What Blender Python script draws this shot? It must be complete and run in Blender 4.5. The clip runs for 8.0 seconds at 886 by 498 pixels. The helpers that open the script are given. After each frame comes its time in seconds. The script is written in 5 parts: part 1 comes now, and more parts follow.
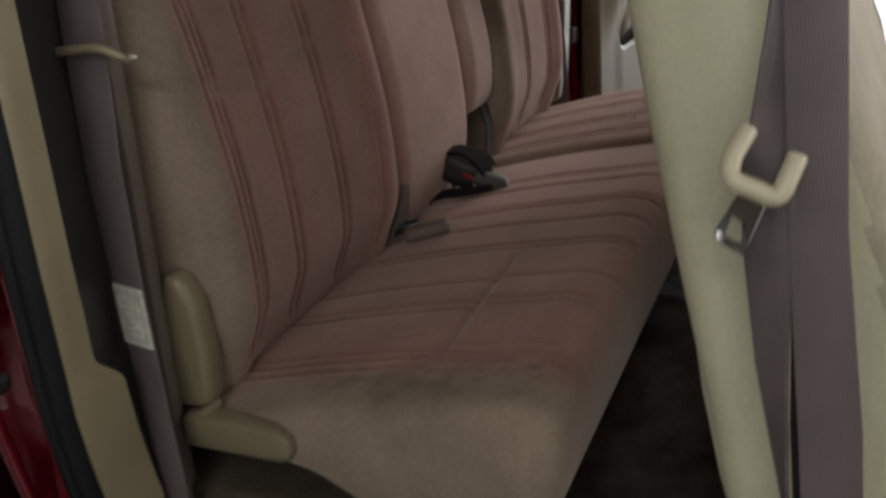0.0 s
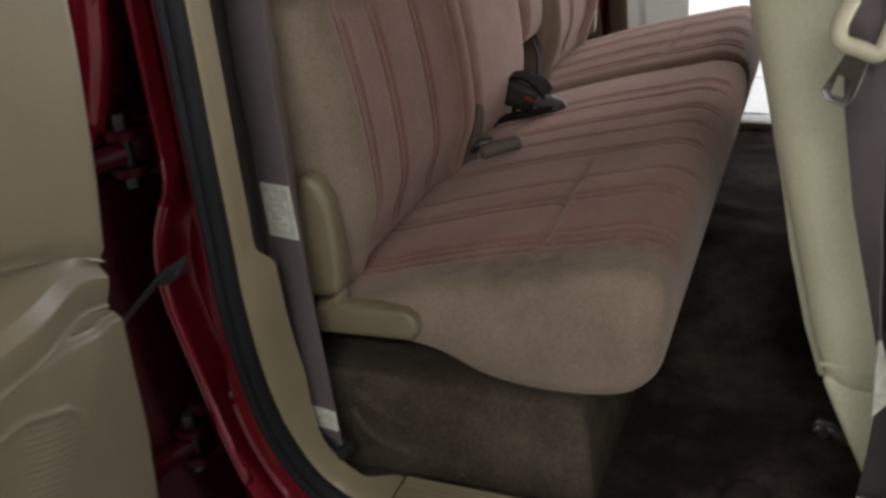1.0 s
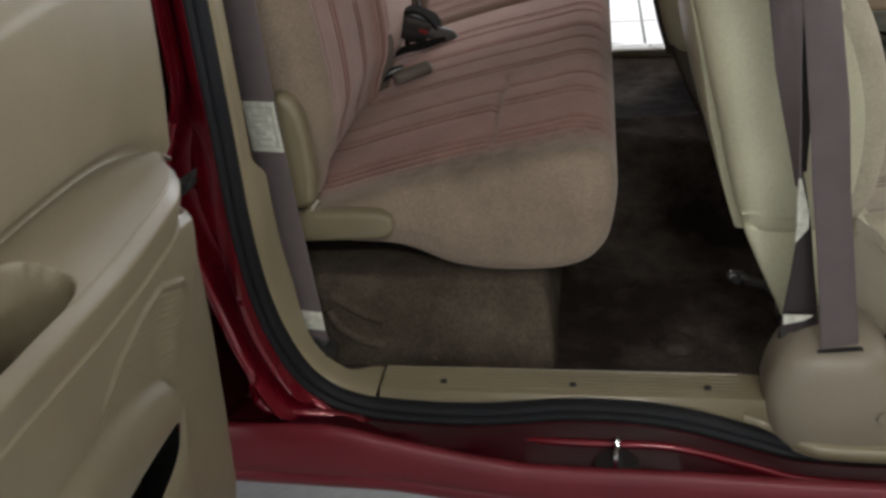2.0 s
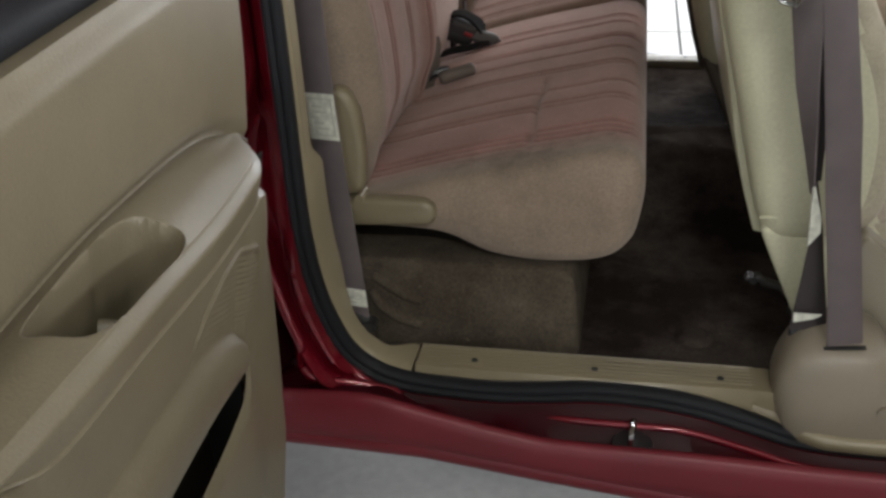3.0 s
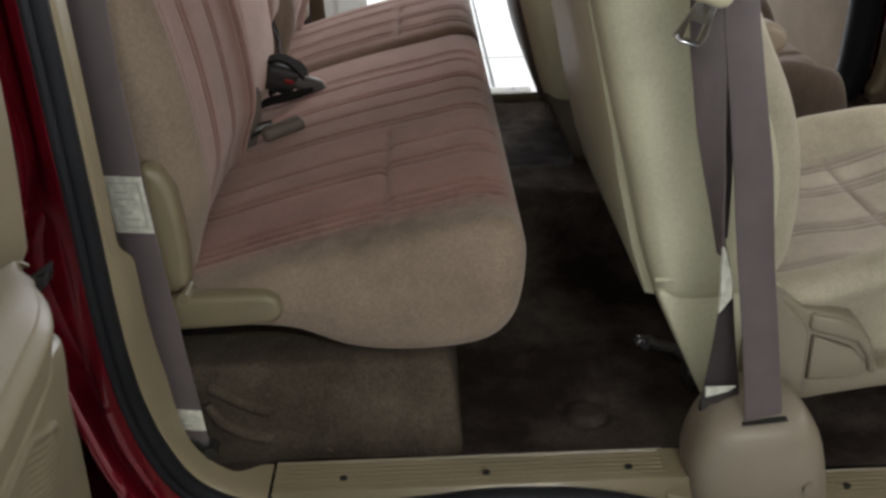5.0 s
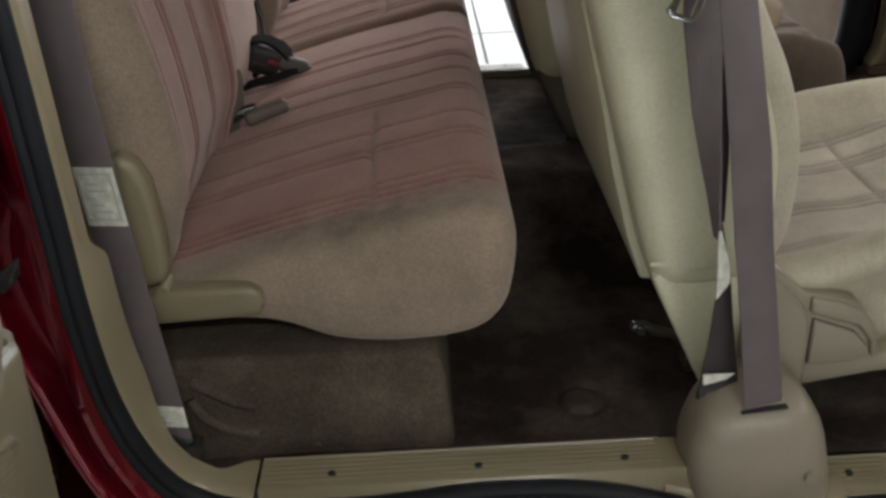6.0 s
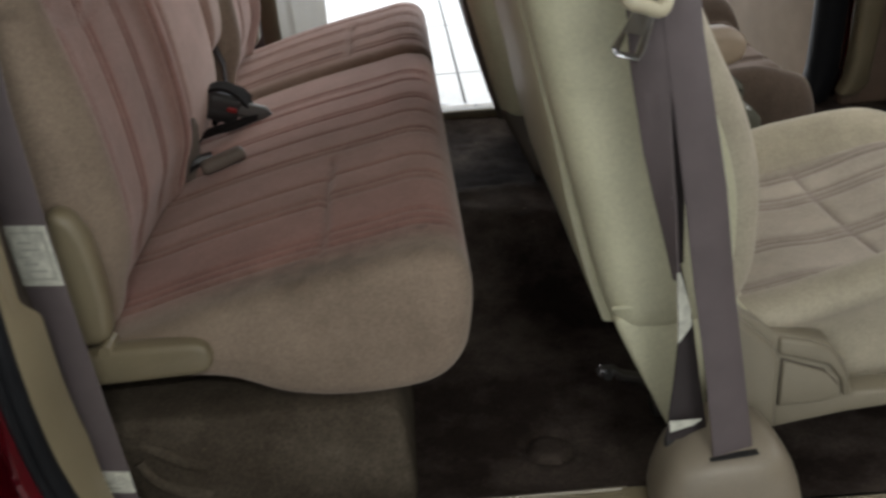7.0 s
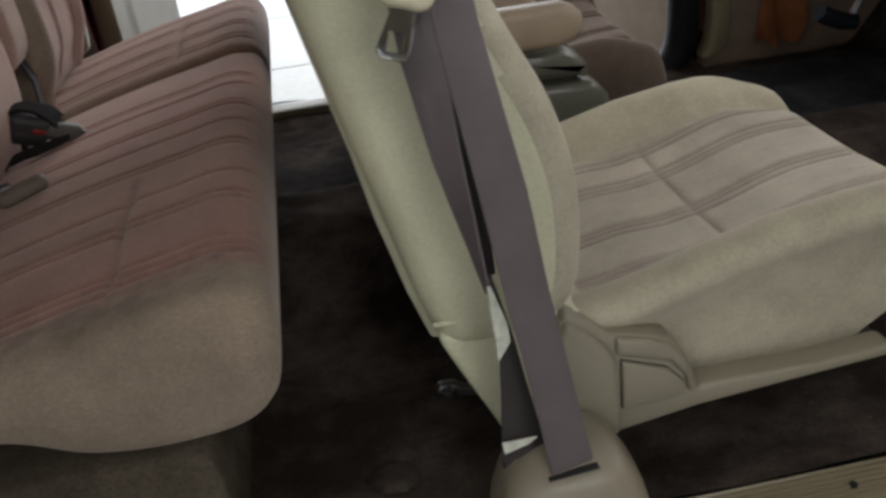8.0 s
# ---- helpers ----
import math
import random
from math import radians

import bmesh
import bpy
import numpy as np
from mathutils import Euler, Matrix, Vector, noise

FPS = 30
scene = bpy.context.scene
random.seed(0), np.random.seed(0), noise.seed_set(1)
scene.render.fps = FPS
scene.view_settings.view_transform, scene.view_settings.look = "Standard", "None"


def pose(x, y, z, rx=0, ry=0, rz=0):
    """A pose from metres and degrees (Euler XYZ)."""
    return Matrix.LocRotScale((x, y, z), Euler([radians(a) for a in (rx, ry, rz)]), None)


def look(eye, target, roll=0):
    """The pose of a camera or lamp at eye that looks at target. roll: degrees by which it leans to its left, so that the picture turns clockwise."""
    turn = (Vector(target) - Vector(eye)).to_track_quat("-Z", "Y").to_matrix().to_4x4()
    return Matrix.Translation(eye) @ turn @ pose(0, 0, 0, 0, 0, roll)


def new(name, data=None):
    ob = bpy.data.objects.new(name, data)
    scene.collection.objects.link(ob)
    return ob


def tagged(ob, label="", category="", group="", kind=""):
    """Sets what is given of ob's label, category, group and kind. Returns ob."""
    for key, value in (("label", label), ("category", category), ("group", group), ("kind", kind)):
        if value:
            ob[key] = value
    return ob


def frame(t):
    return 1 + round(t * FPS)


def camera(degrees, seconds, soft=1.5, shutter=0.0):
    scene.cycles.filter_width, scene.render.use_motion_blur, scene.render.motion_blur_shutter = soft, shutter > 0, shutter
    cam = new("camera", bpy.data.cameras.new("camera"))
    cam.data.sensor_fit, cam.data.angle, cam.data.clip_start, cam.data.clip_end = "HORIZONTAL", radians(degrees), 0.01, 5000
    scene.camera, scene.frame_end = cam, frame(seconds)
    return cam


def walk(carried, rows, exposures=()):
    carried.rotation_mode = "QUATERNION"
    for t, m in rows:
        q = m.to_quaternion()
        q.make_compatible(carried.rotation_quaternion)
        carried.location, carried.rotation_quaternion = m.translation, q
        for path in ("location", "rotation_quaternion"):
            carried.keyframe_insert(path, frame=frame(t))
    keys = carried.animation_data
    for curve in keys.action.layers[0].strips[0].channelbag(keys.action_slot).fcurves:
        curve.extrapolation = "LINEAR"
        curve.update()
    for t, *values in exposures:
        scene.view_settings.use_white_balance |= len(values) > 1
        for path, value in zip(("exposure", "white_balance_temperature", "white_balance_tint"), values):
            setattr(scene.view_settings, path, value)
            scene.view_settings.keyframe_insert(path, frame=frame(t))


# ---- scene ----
cam = camera(50.0, 8.0, soft=2.9, shutter=0.5)
PATH = [
    (0, (0.227, -0.558, 1.241), (-0.511, 1.126, 0.454), -2.8),
    (0.2, (0.221, -0.594, 1.223), (-0.511, 1.085, 0.419), -5.1),
    (0.5, (0.212, -0.65, 1.218), (-0.536, 0.991, 0.354), -5.4),
    (0.8, (0.186, -0.693, 1.228), (-0.546, 0.962, 0.376), -4.2),
    (1, (0.166, -0.724, 1.227), (-0.549, 0.937, 0.373), -4.8),
    (1.2, (0.133, -0.757, 1.226), (-0.49, 0.917, 0.327), -5.1),
    (1.5, (0.079, -0.813, 1.221), (-0.387, 0.902, 0.304), -5.9),
    (1.7, (0.049, -0.854, 1.22), (-0.327, 0.863, 0.266), -6.4),
    (2, (0.026, -0.904, 1.218), (-0.292, 0.834, 0.281), -4.7),
    (2.2, (0.016, -0.94, 1.229), (-0.316, 0.79, 0.28), -3.3),
    (3.4, (0.054, -1.011, 1.247), (-0.374, 0.727, 0.356), -2.6),
    (3.5, (0.062, -1.017, 1.236), (-0.392, 0.727, 0.369), -2.4),
    (3.8, (0.056, -0.994, 1.232), (-0.399, 0.749, 0.364), -2.7),
    (4, (0.041, -0.969, 1.222), (-0.31, 0.804, 0.366), -1.6),
    (4.2, (0.008, -0.925, 1.224), (-0.203, 0.877, 0.381), -1.3),
    (4.5, (-0.028, -0.86, 1.222), (-0.107, 0.944, 0.362), -2.1),
    (4.7, (-0.049, -0.829, 1.221), (-0.033, 0.967, 0.341), -1.8),
    (5.8, (-0.031, -0.757, 1.215), (-0.021, 1.015, 0.288), -2.4),
    (6, (-0.034, -0.759, 1.214), (-0.015, 1.005, 0.271), -2.8),
    (6.2, (-0.042, -0.759, 1.214), (0.016, 0.997, 0.258), -2.5),
    (6.5, (-0.039, -0.761, 1.214), (-0.006, 1.013, 0.291), -3.3),
    (6.8, (-0.02, -0.742, 1.21), (-0.011, 1.049, 0.319), -4.0),
    (7, (0.004, -0.729, 1.207), (0.047, 1.07, 0.334), -4.1),
    (7.2, (0.026, -0.717, 1.207), (0.076, 1.08, 0.33), -5.2),
    (7.5, (0.074, -0.695, 1.204), (0.197, 1.09, 0.31), -5.9),
    (8, (0.119, -0.649, 1.193), (0.321, 1.112, 0.267), -7.1),
]
EXPOSURES = [(0.0, -0.25, 6860, 14), (0.8, -0.01, 6790, 15), (1.6, 0.20, 6710, 14), (3.5, 0.30, 6680, 13), (6.5, 0.22, 6630, 12), (7.2, 0.17, 6590, 12), (8.0, 0.05, 6560, 12)]
walk(cam, [(t, look(eye, target, roll)) for t, eye, target, roll in PATH], EXPOSURES)

# ---- world, lights ----
world = bpy.data.worlds.new("world")
scene.world = world
world.use_nodes = True
world.node_tree.nodes["Background"].inputs[0].default_value = (0.75, 0.85, 0.9, 1)
world.node_tree.nodes["Background"].inputs[1].default_value = 0.6


def lamp(name, x, y, z, sx, sy, watts, colour):
    data = bpy.data.lights.new(name, "AREA")
    data.shape, data.size, data.size_y, data.energy, data.color = "RECTANGLE", sx, sy, watts, colour
    ob = new(name, data)
    ob.matrix_world = pose(x, y, z)
    return ob


TUBE, COOL_FILL = (0.97, 1.0, 0.96), (0.94, 0.98, 1.01)
# ceiling lamps out of view, added and placed to light the cab
LAMPS = [(0.9, -3.4, 55), (-2.0, -3.0, 34), (3.6, -0.4, 45), (0.3, 3.6, 42), (3.4, 3.6, 22), (-2.6, 3.4, 22)]
for lx, ly, watts in LAMPS:
    lamp("ceiling_fill", lx, ly, 3.28, 1.25, 0.22, watts, TUBE)
# added fill from three unseen openings; only the far daylight is inferred
lamp("opening_fill", 0.5, 7.9, 1.5, 8.0, 2.8, 450, (0.91, 0.975, 1.04)).matrix_world = look((0.5, 7.9, 1.5), (0.5, 0.0, 1.2))
lamp("opening_fill", -0.5, -5.9, 1.5, 6.0, 2.8, 36, COOL_FILL).matrix_world = look((-0.5, -5.9, 1.5), (-0.5, 0.0, 1.2))
lamp("opening_fill", 7.9, 1.0, 1.5, 6.0, 2.8, 660, COOL_FILL).matrix_world = look((7.9, 1.0, 1.5), (0.0, 1.0, 1.2))


# ---- materials ----
def nodes_of(name):
    m = bpy.data.materials.new(name)
    m.use_nodes = True
    nt = m.node_tree
    return m, nt, nt.nodes["Principled BSDF"]


def add(nt, kind, **values):
    n = nt.nodes.new(kind)
    for k, v in values.items():
        n.inputs[k].default_value = v
    return n


def noise_tex(nt, scale, detail=4.0, rough=0.6):
    co = nt.nodes.new("ShaderNodeTexCoord")
    n = add(nt, "ShaderNodeTexNoise", Scale=scale, Detail=detail, Roughness=rough)
    nt.links.new(co.outputs["Object"], n.inputs["Vector"])
    return n


def mix(nt, fac, a, b, kind="MIX"):
    n = nt.nodes.new("ShaderNodeMix")
    n.data_type, n.blend_type = "RGBA", kind
    for sock, val in ((0, fac), (6, a), (7, b)):
        if hasattr(val, "is_output"):
            nt.links.new(val, n.inputs[sock])
        else:
            n.inputs[sock].default_value = val
    return n.outputs[2]


def ramp(nt, src, lo, hi):
    n = nt.nodes.new("ShaderNodeMapRange")
    n.inputs[1].default_value, n.inputs[2].default_value = lo, hi
    nt.links.new(src, n.inputs[0])
    return n.outputs[0]


def bump(nt, bsdf, src, strength, dist=0.001):
    b = nt.nodes.new("ShaderNodeBump")
    b.inputs["Strength"].default_value, b.inputs["Distance"].default_value = strength, dist
    nt.links.new(src, b.inputs["Height"])
    nt.links.new(b.outputs[0], bsdf.inputs["Normal"])


def rgba(c, k=1.0):
    return (c[0] * k, c[1] * k, c[2] * k, 1)


def plain(name, col, rough=0.5, metal=0.0, grain=300.0, depth=0.25, vary=0.18, coat=0.0, sheen=0.0, blotch=9.0, spec=0.5, haze=0.035):
    """A surface with fine grain and broad unevenness."""
    m, nt, p = nodes_of(name)
    big, fine = noise_tex(nt, blotch), noise_tex(nt, grain, 2.0)
    c = mix(nt, ramp(nt, big.outputs[0], 0.3, 0.7), rgba(col, 1 - vary), rgba(col, 1 + vary))
    nt.links.new(mix(nt, ramp(nt, fine.outputs[0], 0.2, 0.8), c, mix(nt, 1.0, c, (0.82, 0.82, 0.82, 1), "MULTIPLY")), p.inputs["Base Color"])
    p.inputs["Roughness"].default_value, p.inputs["Metallic"].default_value = rough, metal
    p.inputs["Specular IOR Level"].default_value = spec
    p.inputs["Coat Weight"].default_value, p.inputs["Coat Roughness"].default_value = coat, haze
    p.inputs["Sheen Weight"].default_value, p.inputs["Sheen Roughness"].default_value = sheen, 0.4
    if depth:
        bump(nt, p, fine.outputs[0], depth)
    return m


def velour(name, middle, edge, line, grit=0.68):
    """Pile cloth: one colour on the seat face, one on the sides, darker stitched lines."""
    m, nt, p = nodes_of(name)
    side, stripe, band, stain = (add(nt, "ShaderNodeAttribute") for _ in range(4))
    side.attribute_name, stripe.attribute_name, band.attribute_name, stain.attribute_name = "side", "stripe", "band", "stain"
    nap, grain = noise_tex(nt, 11.0, 8.0, 0.72), noise_tex(nt, 270.0, 3.0, 0.75)
    c = mix(nt, band.outputs["Fac"], rgba(middle), rgba((middle[0] * 0.98, middle[1] * 0.82, middle[2] * 0.84)))
    c = mix(nt, stripe.outputs["Fac"], c, rgba(line))
    c = mix(nt, side.outputs["Fac"], c, rgba(edge))
    c = mix(nt, stain.outputs["Fac"], c, mix(nt, 1.0, c, (0.62, 0.60, 0.58, 1), "MULTIPLY"))
    c = mix(nt, ramp(nt, nap.outputs[0], 0.35, 0.7), mix(nt, 1.0, c, (0.80, 0.79, 0.78, 1), "MULTIPLY"), mix(nt, 1.0, c, (1.12, 1.11, 1.10, 1), "MULTIPLY"))
    c = mix(nt, ramp(nt, grain.outputs[0], 0.3, 0.75), mix(nt, 1.0, c, (grit, grit, grit, 1), "MULTIPLY"), c)
    nt.links.new(c, p.inputs["Base Color"])
    p.inputs["Roughness"].default_value = 0.95
    p.inputs["Specular IOR Level"].default_value = 0.1
    p.inputs["Sheen Weight"].default_value, p.inputs["Sheen Roughness"].default_value = 0.35, 0.5
    p.inputs["Sheen Tint"].default_value = rgba((0.9, 0.8, 0.75))
    bump(nt, p, grain.outputs[0], 0.5)
    return m


def webbing_mat(name, col):
    m, nt, p = nodes_of(name)
    co = nt.nodes.new("ShaderNodeTexCoord")
    w = add(nt, "ShaderNodeTexWave", Scale=160.0, Distortion=0.4)
    w.bands_direction = "X"
    nt.links.new(co.outputs["Object"], w.inputs["Vector"])
    big = noise_tex(nt, 25.0)
    c = mix(nt, ramp(nt, big.outputs[0], 0.3, 0.7), rgba(col, 0.88), rgba(col, 1.1))
    nt.links.new(mix(nt, w.outputs["Fac"], mix(nt, 1.0, c, (0.8, 0.8, 0.8, 1), "MULTIPLY"), c), p.inputs["Base Color"])
    p.inputs["Roughness"].default_value = 0.7
    bump(nt, p, w.outputs["Fac"], 0.3, 0.0006)
    return m


def glass_mat(name):
    m, nt, p = nodes_of(name)
    p.inputs["Base Color"].default_value = (0.75, 0.8, 0.78, 1)
    p.inputs["Roughness"].default_value, p.inputs["Transmission Weight"].default_value = 0.02, 1.0
    return m


VELOUR = velour("rear_velour", (0.425, 0.255, 0.214), (0.350, 0.272, 0.210), (0.302, 0.192, 0.164))
FRONT_VELOUR = velour("front_velour", (0.53, 0.485, 0.41), (0.505, 0.460, 0.355), (0.275, 0.225, 0.205), 0.78)
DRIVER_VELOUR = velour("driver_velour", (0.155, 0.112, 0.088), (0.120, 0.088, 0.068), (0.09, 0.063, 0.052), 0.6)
VINYL = plain("seat_vinyl", (0.585, 0.570, 0.405), 0.42, grain=260, depth=0.2, vary=0.07)
TRIM = plain("beige_plastic", (0.245, 0.204, 0.130), 0.32, grain=650, depth=0.16, vary=0.09, spec=0.5)
SHIELD = plain("seat_plastic", (0.270, 0.238, 0.176), 0.36, grain=600, depth=0.14, vary=0.07, spec=0.5)
DOOR_TRIM = plain("door_plastic", (0.170, 0.142, 0.092), 0.41, grain=520, depth=0.20, vary=0.10, spec=0.45)
COVER = plain("cover_plastic", (0.238, 0.202, 0.152), 0.38, grain=650, depth=0.14, vary=0.07, spec=0.45)
LIGHT_TRIM = plain("pale_plastic", (0.55, 0.50, 0.36), 0.35, grain=500, depth=0.1, vary=0.05)
PAINT = plain("red_paint", (0.190, 0.006, 0.016), 0.22, metal=0.45, grain=900, depth=0.0, vary=0.10, coat=1.0, spec=0.3)
SATIN_PAINT = plain("satin_red_paint", (0.145, 0.010, 0.018), 0.48, metal=0.15, grain=700, depth=0.05, vary=0.12, coat=0.25, spec=0.3, haze=0.30)
# shade put into the colour: near-black red for hinge gap and sill channel
SHADED_RED = plain("shaded_red", (0.032, 0.002, 0.004), 0.4, grain=500, depth=0.3, vary=0.3, spec=0.12)
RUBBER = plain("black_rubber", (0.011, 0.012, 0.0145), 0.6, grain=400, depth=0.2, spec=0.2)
BLACK = plain("black_plastic", (0.02, 0.02, 0.02), 0.4, grain=300, depth=0.1)
def carpet_mat(name, col, worn):
    """Cut-pile carpet: tufts, trodden paler patches, dark stains."""
    m, nt, p = nodes_of(name)
    tuft, tread, blot = noise_tex(nt, 260.0, 3.0, 0.8), noise_tex(nt, 7.0, 6.0, 0.65), noise_tex(nt, 22.0, 5.0, 0.7)
    c = mix(nt, ramp(nt, tread.outputs[0], 0.44, 0.70), rgba(col, 0.85), rgba(worn))
    lint = noise_tex(nt, 95.0, 2.0, 0.5)
    c = mix(nt, ramp(nt, lint.outputs[0], 0.73, 0.80), c, rgba(worn, 1.5))
    c = mix(nt, ramp(nt, blot.outputs[0], 0.25, 0.75), mix(nt, 1.0, c, (0.62, 0.60, 0.58, 1), "MULTIPLY"), c)
    c = mix(nt, ramp(nt, tuft.outputs[0], 0.3, 0.7), mix(nt, 1.0, c, (0.55, 0.55, 0.55, 1), "MULTIPLY"), c)
    nt.links.new(c, p.inputs["Base Color"])
    p.inputs["Roughness"].default_value, p.inputs["Specular IOR Level"].default_value = 1.0, 0.1
    bump(nt, p, tuft.outputs[0], 1.0, 0.002)
    return m


CARPET = carpet_mat("brown_carpet", (0.050, 0.036, 0.031), (0.150, 0.122, 0.105))
MAT = carpet_mat("grey_mat", (0.075, 0.075, 0.082), (0.13, 0.13, 0.135))
BOX_CARPET = carpet_mat("box_carpet", (0.135, 0.110, 0.083), (0.185, 0.155, 0.118))
WEB = webbing_mat("belt_webbing", (0.125, 0.100, 0.104))
# dark copy of the webbing, for shaded belt parts and the hanging strap
DARK_WEB = webbing_mat("belt_webbing_dark", (0.035, 0.027, 0.028))
PAPER = plain("white_label", (0.62, 0.62, 0.54), 0.3, grain=160, depth=0.5, vary=0.25, blotch=90)
INK = plain("grey_ink", (0.45, 0.45, 0.39), 0.5, depth=0)
CHROME = plain("chrome", (0.50, 0.50, 0.52), 0.2, metal=1.0, depth=0, vary=0.05)
STEEL = plain("dark_steel", (0.20, 0.19, 0.19), 0.3, metal=0.9, depth=0.2)
BLUED = plain("blued_steel", (0.07, 0.085, 0.11), 0.22, metal=0.8, depth=0)
RED_PLASTIC = plain("red_button", (0.24, 0.016, 0.016), 0.4, depth=0)
CASE = plain("buckle_plastic", (0.026, 0.023, 0.022), 0.6, grain=500, depth=0.1)
STRAP = plain("black_strap", (0.016, 0.014, 0.014), 0.85, grain=600, depth=0.3, spec=0.15)
GREY_CASE = plain("faded_buckle_plastic", (0.058, 0.051, 0.047), 0.6, grain=500, depth=0.1)
# shade as a colour: driver's seat back, lever gap, inside of the map pocket
SHADE_BROWN = plain("shade_brown", (0.085, 0.068, 0.052), 0.55, grain=350, depth=0.2, vary=0.12)
TAN = plain("tan_plastic", (0.150, 0.120, 0.098), 0.68, depth=0.1)
BROWN = plain("brown_trim", (0.33, 0.255, 0.185), 0.5, grain=400, depth=0.2, vary=0.15)
KICK = plain("kick_brown", (0.215, 0.152, 0.112), 0.45, grain=400, depth=0.2, vary=0.18)
LEATHER = plain("console_vinyl", (0.105, 0.105, 0.085), 0.22, grain=200, depth=0.4, vary=0.15)
ORANGE = plain("orange_cloth", (0.42, 0.15, 0.06), 0.9, grain=350, depth=0.6, vary=0.25)
TILE = plain("floor_tile", (0.370, 0.370, 0.362), 0.5, grain=40, depth=0.0, vary=0.07, blotch=4, spec=0.2)
GROUT = plain("grout", (0.10, 0.10, 0.10), 0.9, grain=200, depth=0.4)
WALL = plain("wall_paint", (0.55, 0.55, 0.52), 0.85, grain=60, depth=0.2, vary=0.05, blotch=2)
GLASS = glass_mat("clear_glass")
HEADLINER = plain("headliner", (0.45, 0.41, 0.33), 0.95, grain=300, depth=0.4)
GLOW, gnt, gp = nodes_of("tube_glow")
gp.inputs["Emission Color"].default_value, gp.inputs["Emission Strength"].default_value = rgba(TUBE), 20.0


# ---- mesh helpers ----
MIDLINE = 0.68
SLIDE = [0.0]  # how far the mirrored part is moved along the cab


def thing(name, place, label, category, group="", kind=""):
    ob = new(name)
    ob.empty_display_size = 0.05
    ob.matrix_world = Matrix.Translation(place)
    return tagged(ob, label, category, group, kind)


def part(name, bm, material, parent=None, label="", flip=False, smooth=40, recalc=True):
    """Links a bmesh in world places as one mesh under parent; flip mirrors it to the cab's other side."""
    if flip:
        for v in bm.verts:
            v.co.y = 2 * MIDLINE - v.co.y
            v.co.x += SLIDE[0]
    if recalc or flip:
        bmesh.ops.recalc_face_normals(bm, faces=bm.faces)
    me = bpy.data.meshes.new(name)
    bm.to_mesh(me)
    bm.free()
    for m in (material if isinstance(material, (list, tuple)) else (material,)):
        me.materials.append(m)
    if smooth:
        for p in me.polygons:
            p.use_smooth = True
        me.set_sharp_from_angle(angle=radians(smooth))
    ob = new(name, me)
    if parent:
        ob.parent = parent
        root = parent
        off = root.location.copy()
        while root.parent:
            root = root.parent
            off = off + root.location
        me.transform(Matrix.Translation(-off))
    if label:
        ob["label"] = label
    return ob


def rbox(x0, x1, y0, y1, z0, z1, r=0.004, seg=2):
    bm = bmesh.new()
    bmesh.ops.create_cube(bm, size=1, matrix=Matrix.Translation(((x0 + x1) / 2, (y0 + y1) / 2, (z0 + z1) / 2)) @ Matrix.Diagonal((x1 - x0, y1 - y0, z1 - z0, 1)))
    if r:
        bmesh.ops.bevel(bm, geom=bm.edges[:], offset=r, segments=seg, profile=0.5, affect="EDGES")
    return bm


def loft(rings, closed=True, caps=True):
    bm = bmesh.new()
    rows = [[bm.verts.new(p) for p in r] for r in rings]
    n = len(rows[0])
    for a, b in zip(rows, rows[1:]):
        for i in range(n if closed else n - 1):
            j = (i + 1) % n
            bm.faces.new((a[i], a[j], b[j], b[i]))
    if caps and closed:
        bm.faces.new(rows[0][::-1])
        bm.faces.new(rows[-1])
    return bm


def spline(pts, n, closed=False):
    """Catmull-Rom through pts, n points evenly spaced along it."""
    P = [Vector(p) for p in pts]
    m = len(P)
    fine = []
    for i in range(m if closed else m - 1):
        a, b, c, d = (P[(i + k) % m] if closed else P[min(max(i + k, 0), m - 1)] for k in (-1, 0, 1, 2))
        for k in range(16):
            t = k / 16
            fine.append(0.5 * (2 * b + (c - a) * t + (2 * a - 5 * b + 4 * c - d) * t * t + (3 * b - a - 3 * c + d) * t ** 3))
    fine.append(P[0].copy() if closed else P[-1].copy())
    run = [0.0]
    for a, b in zip(fine, fine[1:]):
        run.append(run[-1] + (b - a).length)
    out, k = [], 0
    for i in range(n):
        s = run[-1] * i / (n if closed else n - 1)
        while k < len(run) - 2 and run[k + 1] < s:
            k += 1
        f = (s - run[k]) / max(run[k + 1] - run[k], 1e-9)
        out.append(fine[k].lerp(fine[k + 1], f))
    return out


def tube(pts, r, seg=10, closed=False):
    P = [Vector(p) for p in pts]
    rings = []
    for i, p in enumerate(P):
        d = (P[min(i + 1, len(P) - 1)] - P[max(i - 1, 0)]).normalized()
        a = d.cross(Vector((0, 1, 0)) if abs(d.y) < 0.9 else Vector((1, 0, 0))).normalized()
        b = d.cross(a)
        rings.append([p + r * (math.cos(2 * math.pi * k / seg) * a + math.sin(2 * math.pi * k / seg) * b) for k in range(seg)])
    return loft(rings)


def ribbon(rows, thick=0.0013):
    """A strap from rows of (middle, half-width vector)."""
    rings = []
    for i, (p, w) in enumerate(rows):
        p, w = Vector(p), Vector(w)
        d = (Vector(rows[min(i + 1, len(rows) - 1)][0]) - Vector(rows[max(i - 1, 0)][0])).normalized()
        n = d.cross(w).normalized() * thick
        rings.append([p - w - n * 0.3, p - w * 0.93 - n, p + w * 0.93 - n, p + w - n * 0.3, p + w + n * 0.3, p + w * 0.93 + n, p - w * 0.93 + n, p - w + n * 0.3])
    return loft(rings)


